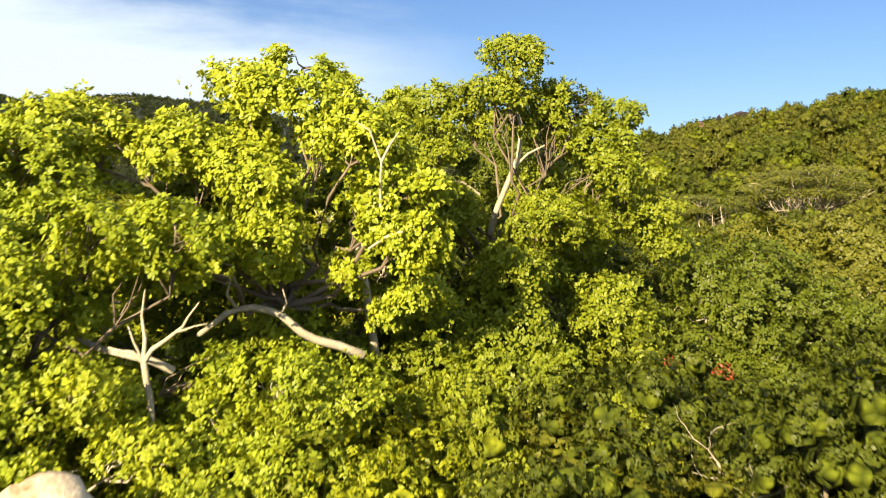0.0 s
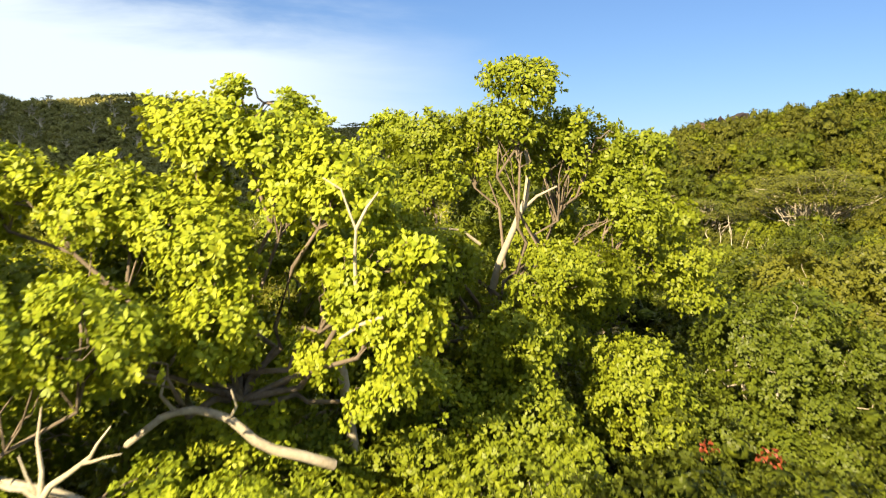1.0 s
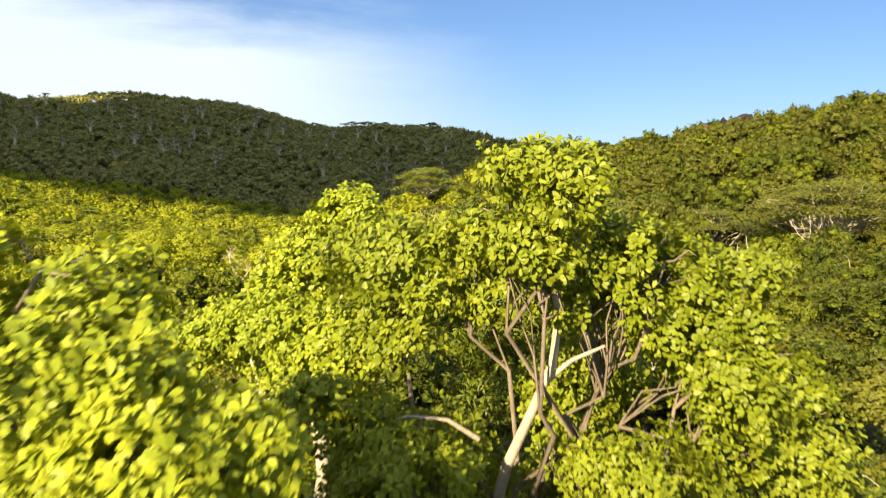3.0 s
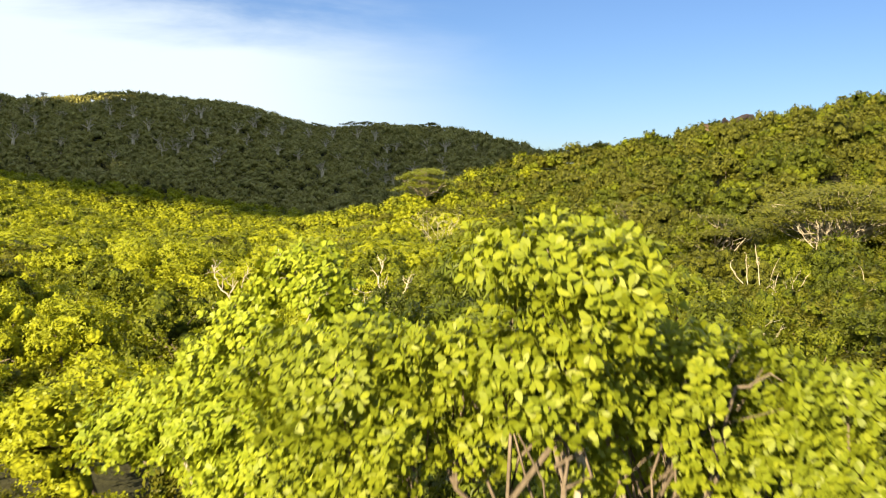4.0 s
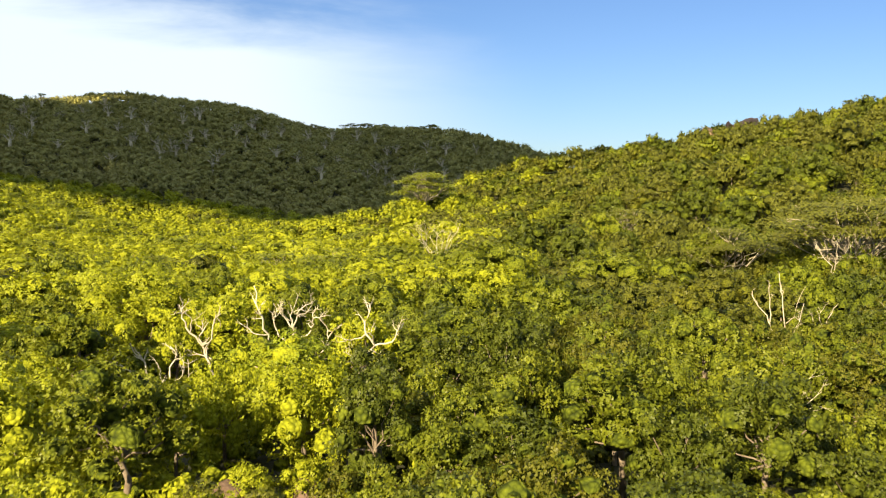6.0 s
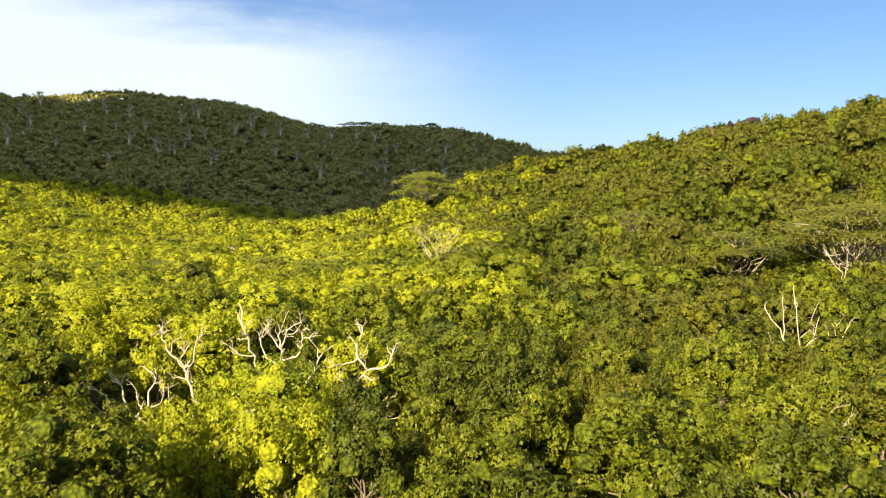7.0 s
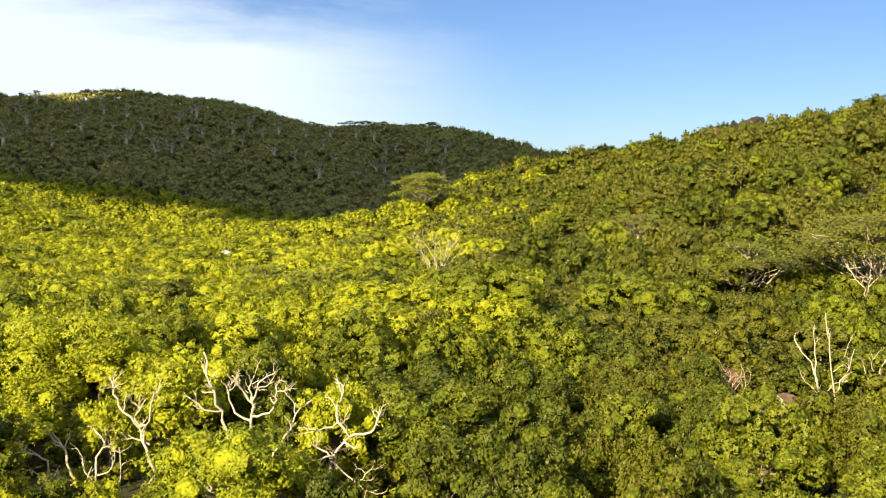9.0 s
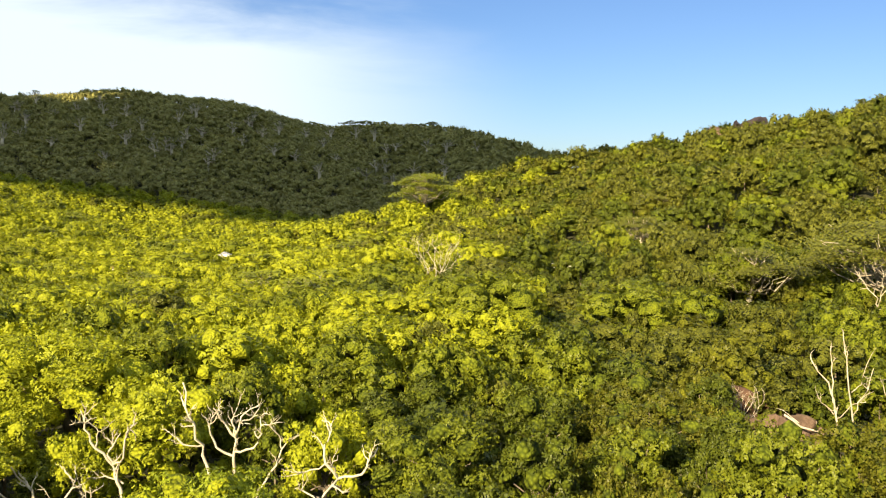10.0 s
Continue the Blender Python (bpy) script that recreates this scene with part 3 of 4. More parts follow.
broadleaf_tree("tree", (7.3, 25.6), [
    (6.8, 24, 6.6, 1.9), (8.6, 25.6, 7.2, 2.0), (6.1, 22.6, 5.0, 1.8), (8.6, 23, 5.0, 1.9), (10.7, 25.6, 5.9, 2.0), (10.2, 22.2, 4.8, 1.7), (7.6, 20.8, 4.6, 1.4)],
    LEAF_MOSS, "dense rounded green tree with a few red leaves", 16, clump=1.3, gap=-0.14, fine=False, extra=LEAF_RUST)
broadleaf_tree("tree", (12.5, 31), [
    (11.4, 31, 7.2, 2.1), (14.2, 32, 7.0, 2.2), (13, 28.6, 5.9, 2.1), (16.4, 31, 6.0, 2.1), (11.2, 28, 6.0, 1.7), (15.4, 28, 4.9, 1.9)],
    LEAF_UMBRELLA, "wide olive-green tree with a smooth leafy crown", 17, clump=0.9, leaf=0.14, density=38, fine=False)
broadleaf_tree("bush", (-2.6, 14.2), [
    (-2.7, 14.4, 6.6, 1.05), (-1.7, 15, 6.1, 1.1), (-3.6, 14.2, 6.0, 1.0), (-2.8, 13.4, 5.5, 1.1), (-1.4, 14.2, 5.1, 1.0), (-4.4, 13.2, 5.1, 0.9)],
    LEAF_SUN, "low yellow-green bush under the trees", 18, leaf=0.10, density=34, fine=False, trunk_r=0.1)
broadleaf_tree("bush", (0.6, 16.5), [
    (0.2, 16.6, 5.6, 1.2), (1.8, 17, 5.6, 1.2), (3.2, 17.2, 5.2, 1.2), (0.8, 15.6, 4.7, 1.0), (2.6, 15.8, 4.6, 1.1), (4.6, 16.6, 4.7, 1.1)],
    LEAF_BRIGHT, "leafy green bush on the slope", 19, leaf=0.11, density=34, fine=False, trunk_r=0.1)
broadleaf_tree("bush", (0.4, 19.3), [
    (0.2, 19.4, 6.6, 1.1), (1.4, 19.8, 6.8, 1.1), (-0.6, 18.6, 6.0, 1.0), (1.2, 18.6, 5.8, 1.0), (2.4, 19.2, 5.8, 1.0)],
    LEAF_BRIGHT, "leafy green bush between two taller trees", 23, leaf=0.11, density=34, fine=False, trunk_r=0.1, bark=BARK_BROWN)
broadleaf_tree("tree", (-4.0, 20.5), [
    (-1.0, 20.6, 7.0, 1.4), (-3.4, 20.4, 8.0, 1.5), (-6, 20, 8.2, 1.6), (-8.6, 20, 8.2, 1.8), (-2.2, 20.2, 9.6, 1.2), (-5, 19.6, 9.8, 1.3), (-7.4, 19, 6.2, 1.5), (-4.6, 18.8, 6, 1.4), (-2.2, 18.4, 5.8, 1.3)],
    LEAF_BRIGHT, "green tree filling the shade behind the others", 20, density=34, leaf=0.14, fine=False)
broadleaf_tree("bush", (-6.4, 13.0), [
    (-5.3, 13.0, 6.9, 0.8), (-6.4, 12.7, 6.7, 0.9), (-7.5, 12.6, 7.0, 0.9), (-4.3, 12.9, 6.0, 0.8), (-5.5, 12.5, 6.0, 0.8), (-8.4, 12.8, 6.6, 1.0), (-3.6, 12.4, 5.4, 0.8), (-6.8, 12.4, 5.6, 0.9)],
    LEAF_SUN, "low yellow-green bush round a boulder", 21, leaf=0.10, density=34, fine=False, trunk_r=0.08)
broadleaf_tree("bush", (6.5, 15.6), [
    (5.8, 15.6, 4.8, 1.1), (7.4, 16.2, 4.9, 1.2), (8.9, 16.8, 4.9, 1.2), (6.6, 14.6, 4.4, 0.9), (8.2, 15.0, 4.4, 1.0)],
    LEAF_DEEP, "leafy green bush with dry twigs", 22, leaf=0.11, density=34, fine=False, trunk_r=0.1)


# ---------------------------------------------------------------- forest trees, one of each kind to be copied
def dome(rng, r, h, n):
    """The lobes of a rounded crown that hangs almost to the ground."""
    mid, tall = h * 0.56, h * 0.44
    out = [(0, 0, mid + tall * 0.2, r * 0.6)]
    for i in range(n):
        up = 0.98 - (i + 0.5) / n * 1.6
        ang, flat = i * 2.4 + rng.uniform(-0.4, 0.4), math.sqrt(max(0, 1 - up * up))
        q = rng.uniform(0.6, 0.82)
        out.append((math.cos(ang) * flat * r * q, math.sin(ang) * flat * r * q, mid + up * tall * q, r * rng.uniform(0.31, 0.46)))
    return out


SPRAYS = {t: leaf_kind(t, 9.0) for t in ("green", "lime", "deep", "olive", "fresh")}


def forest_kind(name, tone, label, seed, r, h, leaf=0.25, count=1500, k=4, tuft=2, droop=0.0, slim=0.62, bark=BARK_BROWN):
    """A rounded forest tree: trunk, limbs, and a crown of leaf whorls in tufts round an inside with shade in its
    colour.
    """
    rng = np.random.default_rng(seed)
    root = new(name)
    wood = Geo()
    tube(wood, bent(rng, (0, 0, -0.5), (0, 0, h * 0.6), 5, 0.03), r * 0.06, r * 0.04, 6)
    lobes = dome(rng, r, h, 13)
    for q in lobes:
        tube(wood, bent(rng, (0, 0, h * 0.4), q[:3], 5, 0.06), r * 0.025, 0.02, 4)
    part("trunk", wood, bark, root, smooth=True)
    crown = Geo()
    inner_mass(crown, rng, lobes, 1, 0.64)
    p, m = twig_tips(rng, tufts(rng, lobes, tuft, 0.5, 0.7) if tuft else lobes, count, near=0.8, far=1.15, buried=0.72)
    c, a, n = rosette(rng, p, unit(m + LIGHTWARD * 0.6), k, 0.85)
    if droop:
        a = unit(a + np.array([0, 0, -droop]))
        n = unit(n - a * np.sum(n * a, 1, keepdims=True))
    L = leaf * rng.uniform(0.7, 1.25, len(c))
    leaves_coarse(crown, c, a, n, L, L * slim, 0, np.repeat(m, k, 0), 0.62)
    # most kinds get the darkest mass inside, crown shade given by colour
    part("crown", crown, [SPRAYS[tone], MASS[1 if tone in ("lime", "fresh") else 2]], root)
    return tagged(root, label, "tree", "forest trees")


SORTS = [
    ("green", "rounded green forest tree in the valley", 2.5, 6.0), ("lime", "sunlit yellow-green forest tree in the valley", 2.8, 5.6),
    ("deep", "dark green glossy forest tree in the valley", 2.3, 6.4), ("olive", "olive-green forest tree with thin foliage", 2.6, 5.4),
    ("green", "tall green forest tree with a loose crown", 2.9, 6.8)]
KINDS = [forest_kind("forest_tree", m, t, 31 + i, r, h) for i, (m, t, r, h) in enumerate(SORTS)]
KINDS += [forest_kind("forest_tree", m, t, 41 + i, r, h, 0.33, 950, 3, 2) for i, (m, t, r, h) in enumerate(SORTS)]
WIDE = forest_kind("forest_tree", "lime", "broad yellow-green tree with a smooth domed crown", 51, 5.0, 6.5, 0.26, 3300, 4, 2)
DROOPING = forest_kind("forest_tree", "fresh", "bright green tree with large drooping leaves", 52, 3.6, 7.0, 0.34, 1500, 4, 2, 0.6, 0.36, BARK_PALE)
FEATURED = [(DROOPING, -8.6, 74.6, 3.6, 8.0, 3.6, 7.0), (WIDE, -24.5, 99, 6.6, 8.8, 5.0, 6.5), (KINDS[4], 1.3, 80, 3.2, 8.5, 2.9, 6.8), (KINDS[0], 8.0, 77, 1.75, 5.6, 2.5, 6.0),
            (KINDS[3], -1.4, 63, 2.8, 6.9, 2.6, 5.4), (KINDS[0], 13.4, 73.2, 2.9, 6.4, 2.5, 6.0), (KINDS[3], 14.6, 93.5, 3.9, 6.3, 2.6, 5.4), (KINDS[1], -23.6, 73.0, 2.8, 4.6, 2.8, 5.6), (KINDS[1], -23.8, 84.0, 3.3, 5.9, 2.8, 5.6), (KINDS[0], -27.5, 78.5, 3.0, 5.6, 2.5, 6.0),
            (KINDS[1], -29.5, 87.0, 3.6, 6.6, 2.8, 5.6)]


KEEP_CLEAR = [(x, y, r * 0.8) for _, x, y, r, *_ in FEATURED] + [(-92, 416, 4), (-90, 408, 5), (-88, 400, 5), (33, 270, 4), (32, 264, 3), (-94.5, 432, 6), (-93, 424, 5), (-95, 433, 9), (34, 282, 5), (33, 276, 4), (-92, 291, 4), (51, 333, 4), (190, 615, 8), (200, 617, 8), (207, 617, 8), (182, 616, 8), (180, 608, 6), (196, 607, 7),
              (0, 242, 4), (71.5, 175, 1.2), (53, 184, 3), (-9, 541, 3), (31, 101, 4), (27, 103, 3), (34, 99, 3), (29.5, 108, 5.5), (33, 105, 2.0), (-3.2, 76, 2.6), (-17.5, 79, 2.3), (-14.6, 80.5, 2.0), (-9.5, 82.5, 2.6), (20.8, 75, 1.6), (24.5, 72.5, 3.4), (6.5, 88, 2.6), (9.8, 71, 1.8), (22.5, 68, 2.0), (33, 102.5, 3.4), (28.5, 104.5, 2.8), (25, 95, 2.5), (31.5, 101, 2.2), (27.5, 102, 3.0), (26, 98, 2.2), (30.5, 103.5, 2.5), (-3.6, 71.5, 2.2), (-15.0, 73.0, 2.6), (60, 157, 2)]


def scatter(rng, y0, y1, spacing, margin=6.0):
    """Trees in loose order, every spacing metres."""
    out = []
    y = y0
    while y < y1:
        half = 0.505 * y + margin
        for x in np.arange(-half, half, spacing):
            px, py = x + rng.uniform(-0.42, 0.42) * spacing, y + rng.uniform(-0.42, 0.42) * spacing
            if all(math.hypot(px - a, py - b) > c for a, b, c in KEEP_CLEAR):
                out.append((px, py))
        y += spacing
    return out


LOW = [(51, 178, 9), (49, 167, 8), (46, 156, 5), (63, 314, 9), (60, 300, 7), (29.5, 252, 7), (28, 240, 7), (26.5, 228, 6), (31, 262, 7), (33, 273, 8), (0, 232, 7), (0, 222, 6), (63, 314, 4), (-9, 527, 5), (-92, 418, 9), (-88, 402, 9), (-84, 382, 9), (-80, 364, 8), (-76, 346, 7), (33, 272, 6), (51, 326, 6),
       (185, 606, 14), (198, 606, 14), (190, 596, 13), (206, 598, 13), (178, 600, 10), (190, 586, 9), (-3.2, 73, 3.4), (-14.5, 73, 5.5), (-10.5, 81.5, 4.5), (-3.3, 70, 3), (-13.5, 68.5, 4.5), (31, 99, 6), (28, 99, 6), (33, 96, 5), (29, 103, 4), (25.5, 93, 4), (4.6, 75, 2.5), (19.6, 72, 3), (-5, 55, 3.5), (-13, 69, 3.2), (-15.5, 75, 2.5)]


def pack(rng, y0, y1, sizes, margin, touch=0.86, gaps=True):
    """Trees of several radii, the widest first, so that their crowns just touch."""
    got = np.zeros((0, 3))
    span = 0.505 * y1 + margin
    for r, tries in sizes:
        for _ in range(int(tries * (y1 - y0) * span * 2 / (r * r * 4))):
            x, y, q = rng.uniform(-span, span), rng.uniform(y0, y1), r * rng.uniform(0.9, 1.12)
            if abs(x) > 0.505 * y + margin:
                continue
            if len(got) and (np.hypot(got[:, 0] - x, got[:, 1] - y) < touch * (got[:, 2] + q)).any():
                continue
            if any(math.hypot(x - a, y - b) < c + 0.4 * q for a, b, c in KEEP_CLEAR):
                continue
            if gaps and q > 1.3 and any(math.hypot(x - a, y - b) < c + 0.5 * q for a, b, c in LOW):
                continue
            got = np.vstack([got, (x, y, q)])
    return got


for made, (thing, x, y, r, top, r0, h0) in enumerate(FEATURED):
    m = pose(x, y, gz(x, y) - 0.15, 0, 0, made * 50) @ Matrix.Diagonal((r / r0, r / r0, (top - gz(x, y)) / h0, 1))
    if thing in (WIDE, DROOPING):
        thing.matrix_basis = m
    else:
        copy_thing(thing, m)
rng = np.random.default_rng(5)
first = {}
for px, py, pr in pack(rng, 40, 106, ((3.5, 0.35), (2.8, 0.8), (2.2, 1.5), (1.7, 2.0), (1.2, 1.2)), 5.0):
    # dark leaves east, yellow ones west, partly light balance put into colour
    i = int(rng.choice(5, p=[0.22, 0.0, 0.46, 0.22, 0.10])) if px > -4 else int(rng.choice(5, p=[0.15, 0.67, 0.0, 0.06, 0.12]))
    m = pose(px, py, gz(px, py) - 0.15, rng.uniform(-4, 4), rng.uniform(-4, 4), rng.uniform(-180, 180))
    sc = pr / SORTS[i][2]
    tall = (0.62 + 0.38 * sc) * rng.uniform(0.85, 1.2) * (0.8 if py < 58 else 1.0) if pr > 1.3 else sc
    i += 0 if 47 < py < 76 else 5
    if i not in first:
        first[i] = True
        KINDS[i].matrix_basis = m
        continue
    copy_thing(KINDS[i], m @ Matrix.Diagonal((sc, sc, tall, 1)))


# ---------------------------------------------------------------- woods farther off
def woods_kind(seed, r, h, count, leaf, mat, n=13, k=2, shrink=0.74):
    rng = np.random.default_rng(seed)
    g = Geo()
    lobes = dome(rng, r, h, n)
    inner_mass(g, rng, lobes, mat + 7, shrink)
    p, m = twig_tips(rng, lobes, count, up=0.4, near=0.78, far=1.12, buried=0.78)
    c, a, nn = rosette(rng, p, unit(m + LIGHTWARD * 0.5), k, 0.9)
    L = leaf * rng.uniform(0.7, 1.3, len(c))
    leaves_coarse(g, c - a * L[:, None] * 0.3, a, nn, L, L * 0.66, mat, np.repeat(m, k, 0), 0.78)
    if count > 150:
        tube(g, [(0, 0, -1.0), (0, 0, h * 0.3), (0, 0, h * 0.6)], r * 0.04, r * 0.03, 4, 6)
    return g.arrays()





def woods(name, spots, kinds, weights, seed, label, low=0.6, high=1.35, base=1.0, spray=4.0):
    rng = np.random.default_rng(seed)
    g = Geo()
    allv, allf, allm, alln, n = [], [], [], [], 0
    # tone weights west and east: partly leaf kind, partly brightness of light in colour
    lime = np.array(weights) * np.array([0.9, 4.6, 0.0, 0.35, 0.9, 0.15])
    deep = np.array(weights) * np.array([0.4, 0.0, 3.4, 1.1, 0.4, 3.0])
    for x, y, *pr in spots:
        low_here = any(math.hypot(x - a, y - b) < c for a, b, c in LOW)
        west = np.clip(0.5 - (x - 0.02 * y) / (0.22 * y), 0, 1)
        w = lime / lime.sum() * west + deep / deep.sum() * (1 - west)
        i = int(rng.choice(len(kinds), p=w))
        v, f, mi, nm = kinds[i]
        s, ang = (pr[0] / base if pr else rng.uniform(low, high) * (0.55 if low_here else 1.0)), rng.uniform(-3.1, 3.1)
        c, sn = math.cos(ang) * s, math.sin(ang) * s
        w = np.stack([v[:, 0] * c - v[:, 1] * sn + x, v[:, 0] * sn + v[:, 1] * c + y, v[:, 2] * (0.4 + 0.6 * s + west * 0.4 * (1 - s)) * rng.uniform(0.68 + 0.22 * west, 1.42 - 0.3 * west) * (0.5 if low_here and pr else 1.0) + gz(x, y) - 0.2], 1)
        allv.append(w)
        alln.append(np.stack([nm[:, 0] * c - nm[:, 1] * sn, nm[:, 0] * sn + nm[:, 1] * c, nm[:, 2] * s], 1) / s)
        allf.append(f + n)
        allm.append(mi)
        n += len(v)
    g.v, g.f, g.m, g.w, g.n = allv, allf, allm, alln, n
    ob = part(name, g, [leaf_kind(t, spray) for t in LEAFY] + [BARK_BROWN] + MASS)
    return tagged(ob, label, "forest", kind="stuff")


def kinds_for(r, h, count, leaf, seed, n=13):
    return [woods_kind(seed + i, r * s, h * s, count, leaf, m, n) for i, (m, s) in enumerate(((0, 1.0), (1, 1.05), (2, 0.95), (3, 1.0), (0, 1.15), (4, 1.1)))]


rng = np.random.default_rng(9)
front = [(x + rng.uniform(-0.8, 0.8), y + rng.uniform(-0.8, 0.8)) for y in np.arange(13.5, 40, 2.0) for x in np.arange(-0.5 * y - 2, 0.5 * y + 3, 2.0)]
woods("undergrowth", [q for q in front if math.hypot(q[0] + 5.5, q[1] - 11.1) > 3.0], [woods_kind(100 + i, 1.5, 2.0, 230, 0.22, m, 9, 4, 0.5) for i, m in enumerate((0, 1, 2, 3, 0, 2))],
      [0.3, 0.1, 0.3, 0.1, 0.1, 0.1], 16, "dense green undergrowth below the front trees", 0.7, 1.2, spray=14.0)
W = [0.27, 0.25, 0.12, 0.16, 0.12, 0.08]
rng = np.random.default_rng(8)
woods("undergrowth", scatter(rng, 56, 124, 2.9, 4), [woods_kind(90 + i, 1.5, 1.9, 34, 0.4, m, 5) for i, m in enumerate((0, 1, 2, 3, 0, 2))], W, 6,
      "low dark green undergrowth between the valley trees", 0.6, 1.2, spray=7.0)
woods("woods_near", pack(rng, 104, 252, ((5.4, 0.25), (4.2, 0.5), (3.2, 1.0), (2.2, 1.4), (1.6, 0.6)), 8, 0.8, False), kinds_for(3.3, 6.9, 500, 0.55, 50, 15), W, 1,
      "green and yellow-green broadleaf woods in the valley", base=3.2, spray=5.5)
woods("woods_mid", pack(rng, 254, 462, ((7.6, 0.25), (5.4, 0.6), (3.8, 1.1), (2.6, 0.8)), 10, 0.72, False), kinds_for(4.2, 8.2, 280, 0.9, 60, 12), W, 2, "yellow-green woods on valley floor and hill foot", base=4.0, spray=3.3)
woods("woods_far", [q for q in scatter(rng, 464, 860, 8.6, 14) if q[1] < hill_edge(q[0]) and not (q[0] > 60 and q[1] > 668) and not (q[0] > 235 and q[1] > 575)], kinds_for(5.4, 9.2, 120, 1.5, 70, 9), W, 3, "sunlit woods on the hillside and far valley", spray=2.2)
far = [(x, y) for x, y in scatter(rng, 730, 1125, 9.6, 14) if x < 130 and y > hill_edge(x)]
# far hill: its haze is in the leaf colour, not in the air
woods("woods_hill", far, [woods_kind(80 + i, 6.8 + 0.5 * (i % 3), 8.0 + 0.9 * i, 62, 1.8, 5, 7) for i in range(6)], [0.2, 0.16, 0.16, 0.16, 0.16, 0.16], 4, "shaded woods on the far hill, leaves greyed and lightened for haze", 0.6, 1.35, spray=1.5)


# ---------------------------------------------------------------- rocks
def boulder(name, x, y, z, size, seed, mat, label, group="", rough=0.3, ico=None, turn=0.0, cuts=9):
    """A weathered granite block with creases and flat sides, sunk a little into the ground."""
    v, f = ico or ICO4
    off = Vector((seed * 7.3, seed * 3.1, seed * 1.7))
    rng = np.random.default_rng(seed)
    w = np.array(v)
    for _ in range(cuts):
        n = unit(rng.normal(size=3) + np.array([0, 0, 0.2]))
        reach = rng.uniform(0.62, 0.88) - 0.008 * (cuts - 9)
        over = np.maximum(w @ n - reach, 0)
        w = w - over[:, None] * n * 0.88
    k = np.array([1 + rough * 0.5 * noise.noise(Vector(p) * 1.4 + off) - rough * 0.35 * abs(noise.noise(Vector(p) * 2.6 + off)) + rough * 0.16 * noise.noise(Vector(p) * 7 + off)
                  for p in v])
    ob = part(name, Geo().add(w * k[:, None] * np.array(size) * 0.56, f), mat, smooth=True)
    ob.matrix_basis = pose(x, y, z, 0, 0, turn)
    return tagged(ob, label, "rock", group)


def rest(x, y, height, sink=0.25):
    return gz(x, y) + height * (0.5 - sink)


boulder("boulder", -5.1, 11.1, rest(-4.95, 11.1, 2.4, 0.16) + 0.3, (2.3, 1.8, 3.0), 1, PALE_ROCK, "pale granite boulder with rusty stains under the trees", ico=ICO4, cuts=18)
boulder("boulder", -4.3, 57.6, rest(-4.3, 57.6, 2.2), (1.2, 1.1, 2.2), 2, GRANITE, "sunlit brown granite boulder beside a trunk")
boulder("boulder", -7.0, 57.0, rest(-7.0, 57.0, 2.0), (2.6, 1.8, 2.0), 3, GRANITE, "brown granite boulder in the shade")
SLAB = "rust-brown weathered granite rock in a forest clearing"
for i, (x, y, w, h) in enumerate(((26.6, 110.2, 2.2, 2.6), (28.2, 109.8, 2.6, 3.0), (30.2, 109.2, 2.9, 3.0), (31.9, 108.2, 2.2, 2.1), (33.0, 107.2, 1.8, 1.5), (29.4, 107.6, 1.6, 1.4))):
    boulder("rock", x, y, rest(x, y, h, 0.2), (w, 2.2, h), 10 + i, GRANITE, SLAB, "clearing rocks", 0.4)
for i, (x, y, w, h) in enumerate(((27.4, 116.4, 5.0, 4.6), (31.0, 116.8, 5.0, 4.2))):
    boulder("rock_bank", x, y, rest(x, y, h, 0.2), (w, 2.5, h), 20 + i, EARTH, "dark red-brown earth bank behind the clearing", "clearing rocks", 0.35)
for i, (px, w, h, up) in enumerate(((1266, 17, 8, 236), (1300, 10, 12, 231), (1333, 21, 15, 223))):
    x = 1.6 + (px - 784) / 1600 * 588
    boulder("crag", x, 626, 19.6 + (326 - up) / 1600 * 588 - h * 0.3 + 2.2, (w, 9, h * 1.5), 30 + i, GRANITE_RED, "red-brown granite crag on the ridge", "ridge crags", 0.34, cuts=18)
boulder("boulder", 50.0, 335, -3.0, (4.4, 4, 8.0), 40, GRANITE, "pale tan boulder above the treetops on the slope")


# ---------------------------------------------------------------- dead and bare trees
def grow(geo, rng, start, way, length, radius, depth, spread, rise, sides=5):
    """Crooked, forking limbs."""
    n = 5
    pts = [np.array(start, float)]
    d = unit(np.array(way, float))
    for _ in range(n - 1):
        d = unit(d + rng.normal(size=3) * 0.3 + np.array([0, 0, rise]))
        pts.append(pts[-1] + d * length / (n - 1))
    end = radius * (0.62 if depth else 0.3)
    tube(geo, pts, radius, end, sides)
    if depth:
        for i in range(2 if rng.random() < 0.85 else 3):
            side = unit(np.cross(d, rng.normal(size=3)))
            grow(geo, rng, pts[-1], d + side * spread * rng.uniform(0.6, 1.3), length * rng.uniform(0.6, 0.85), end * 0.95, depth - 1, spread, rise, max(4, sides - 1))
        if rng.random() < 0.7:
            side = unit(np.cross(d, rng.normal(size=3)))
            grow(geo, rng, pts[2], d + side * spread * 1.3, length * 0.5, end * 0.6, max(depth - 2, 0), spread, rise, 4)


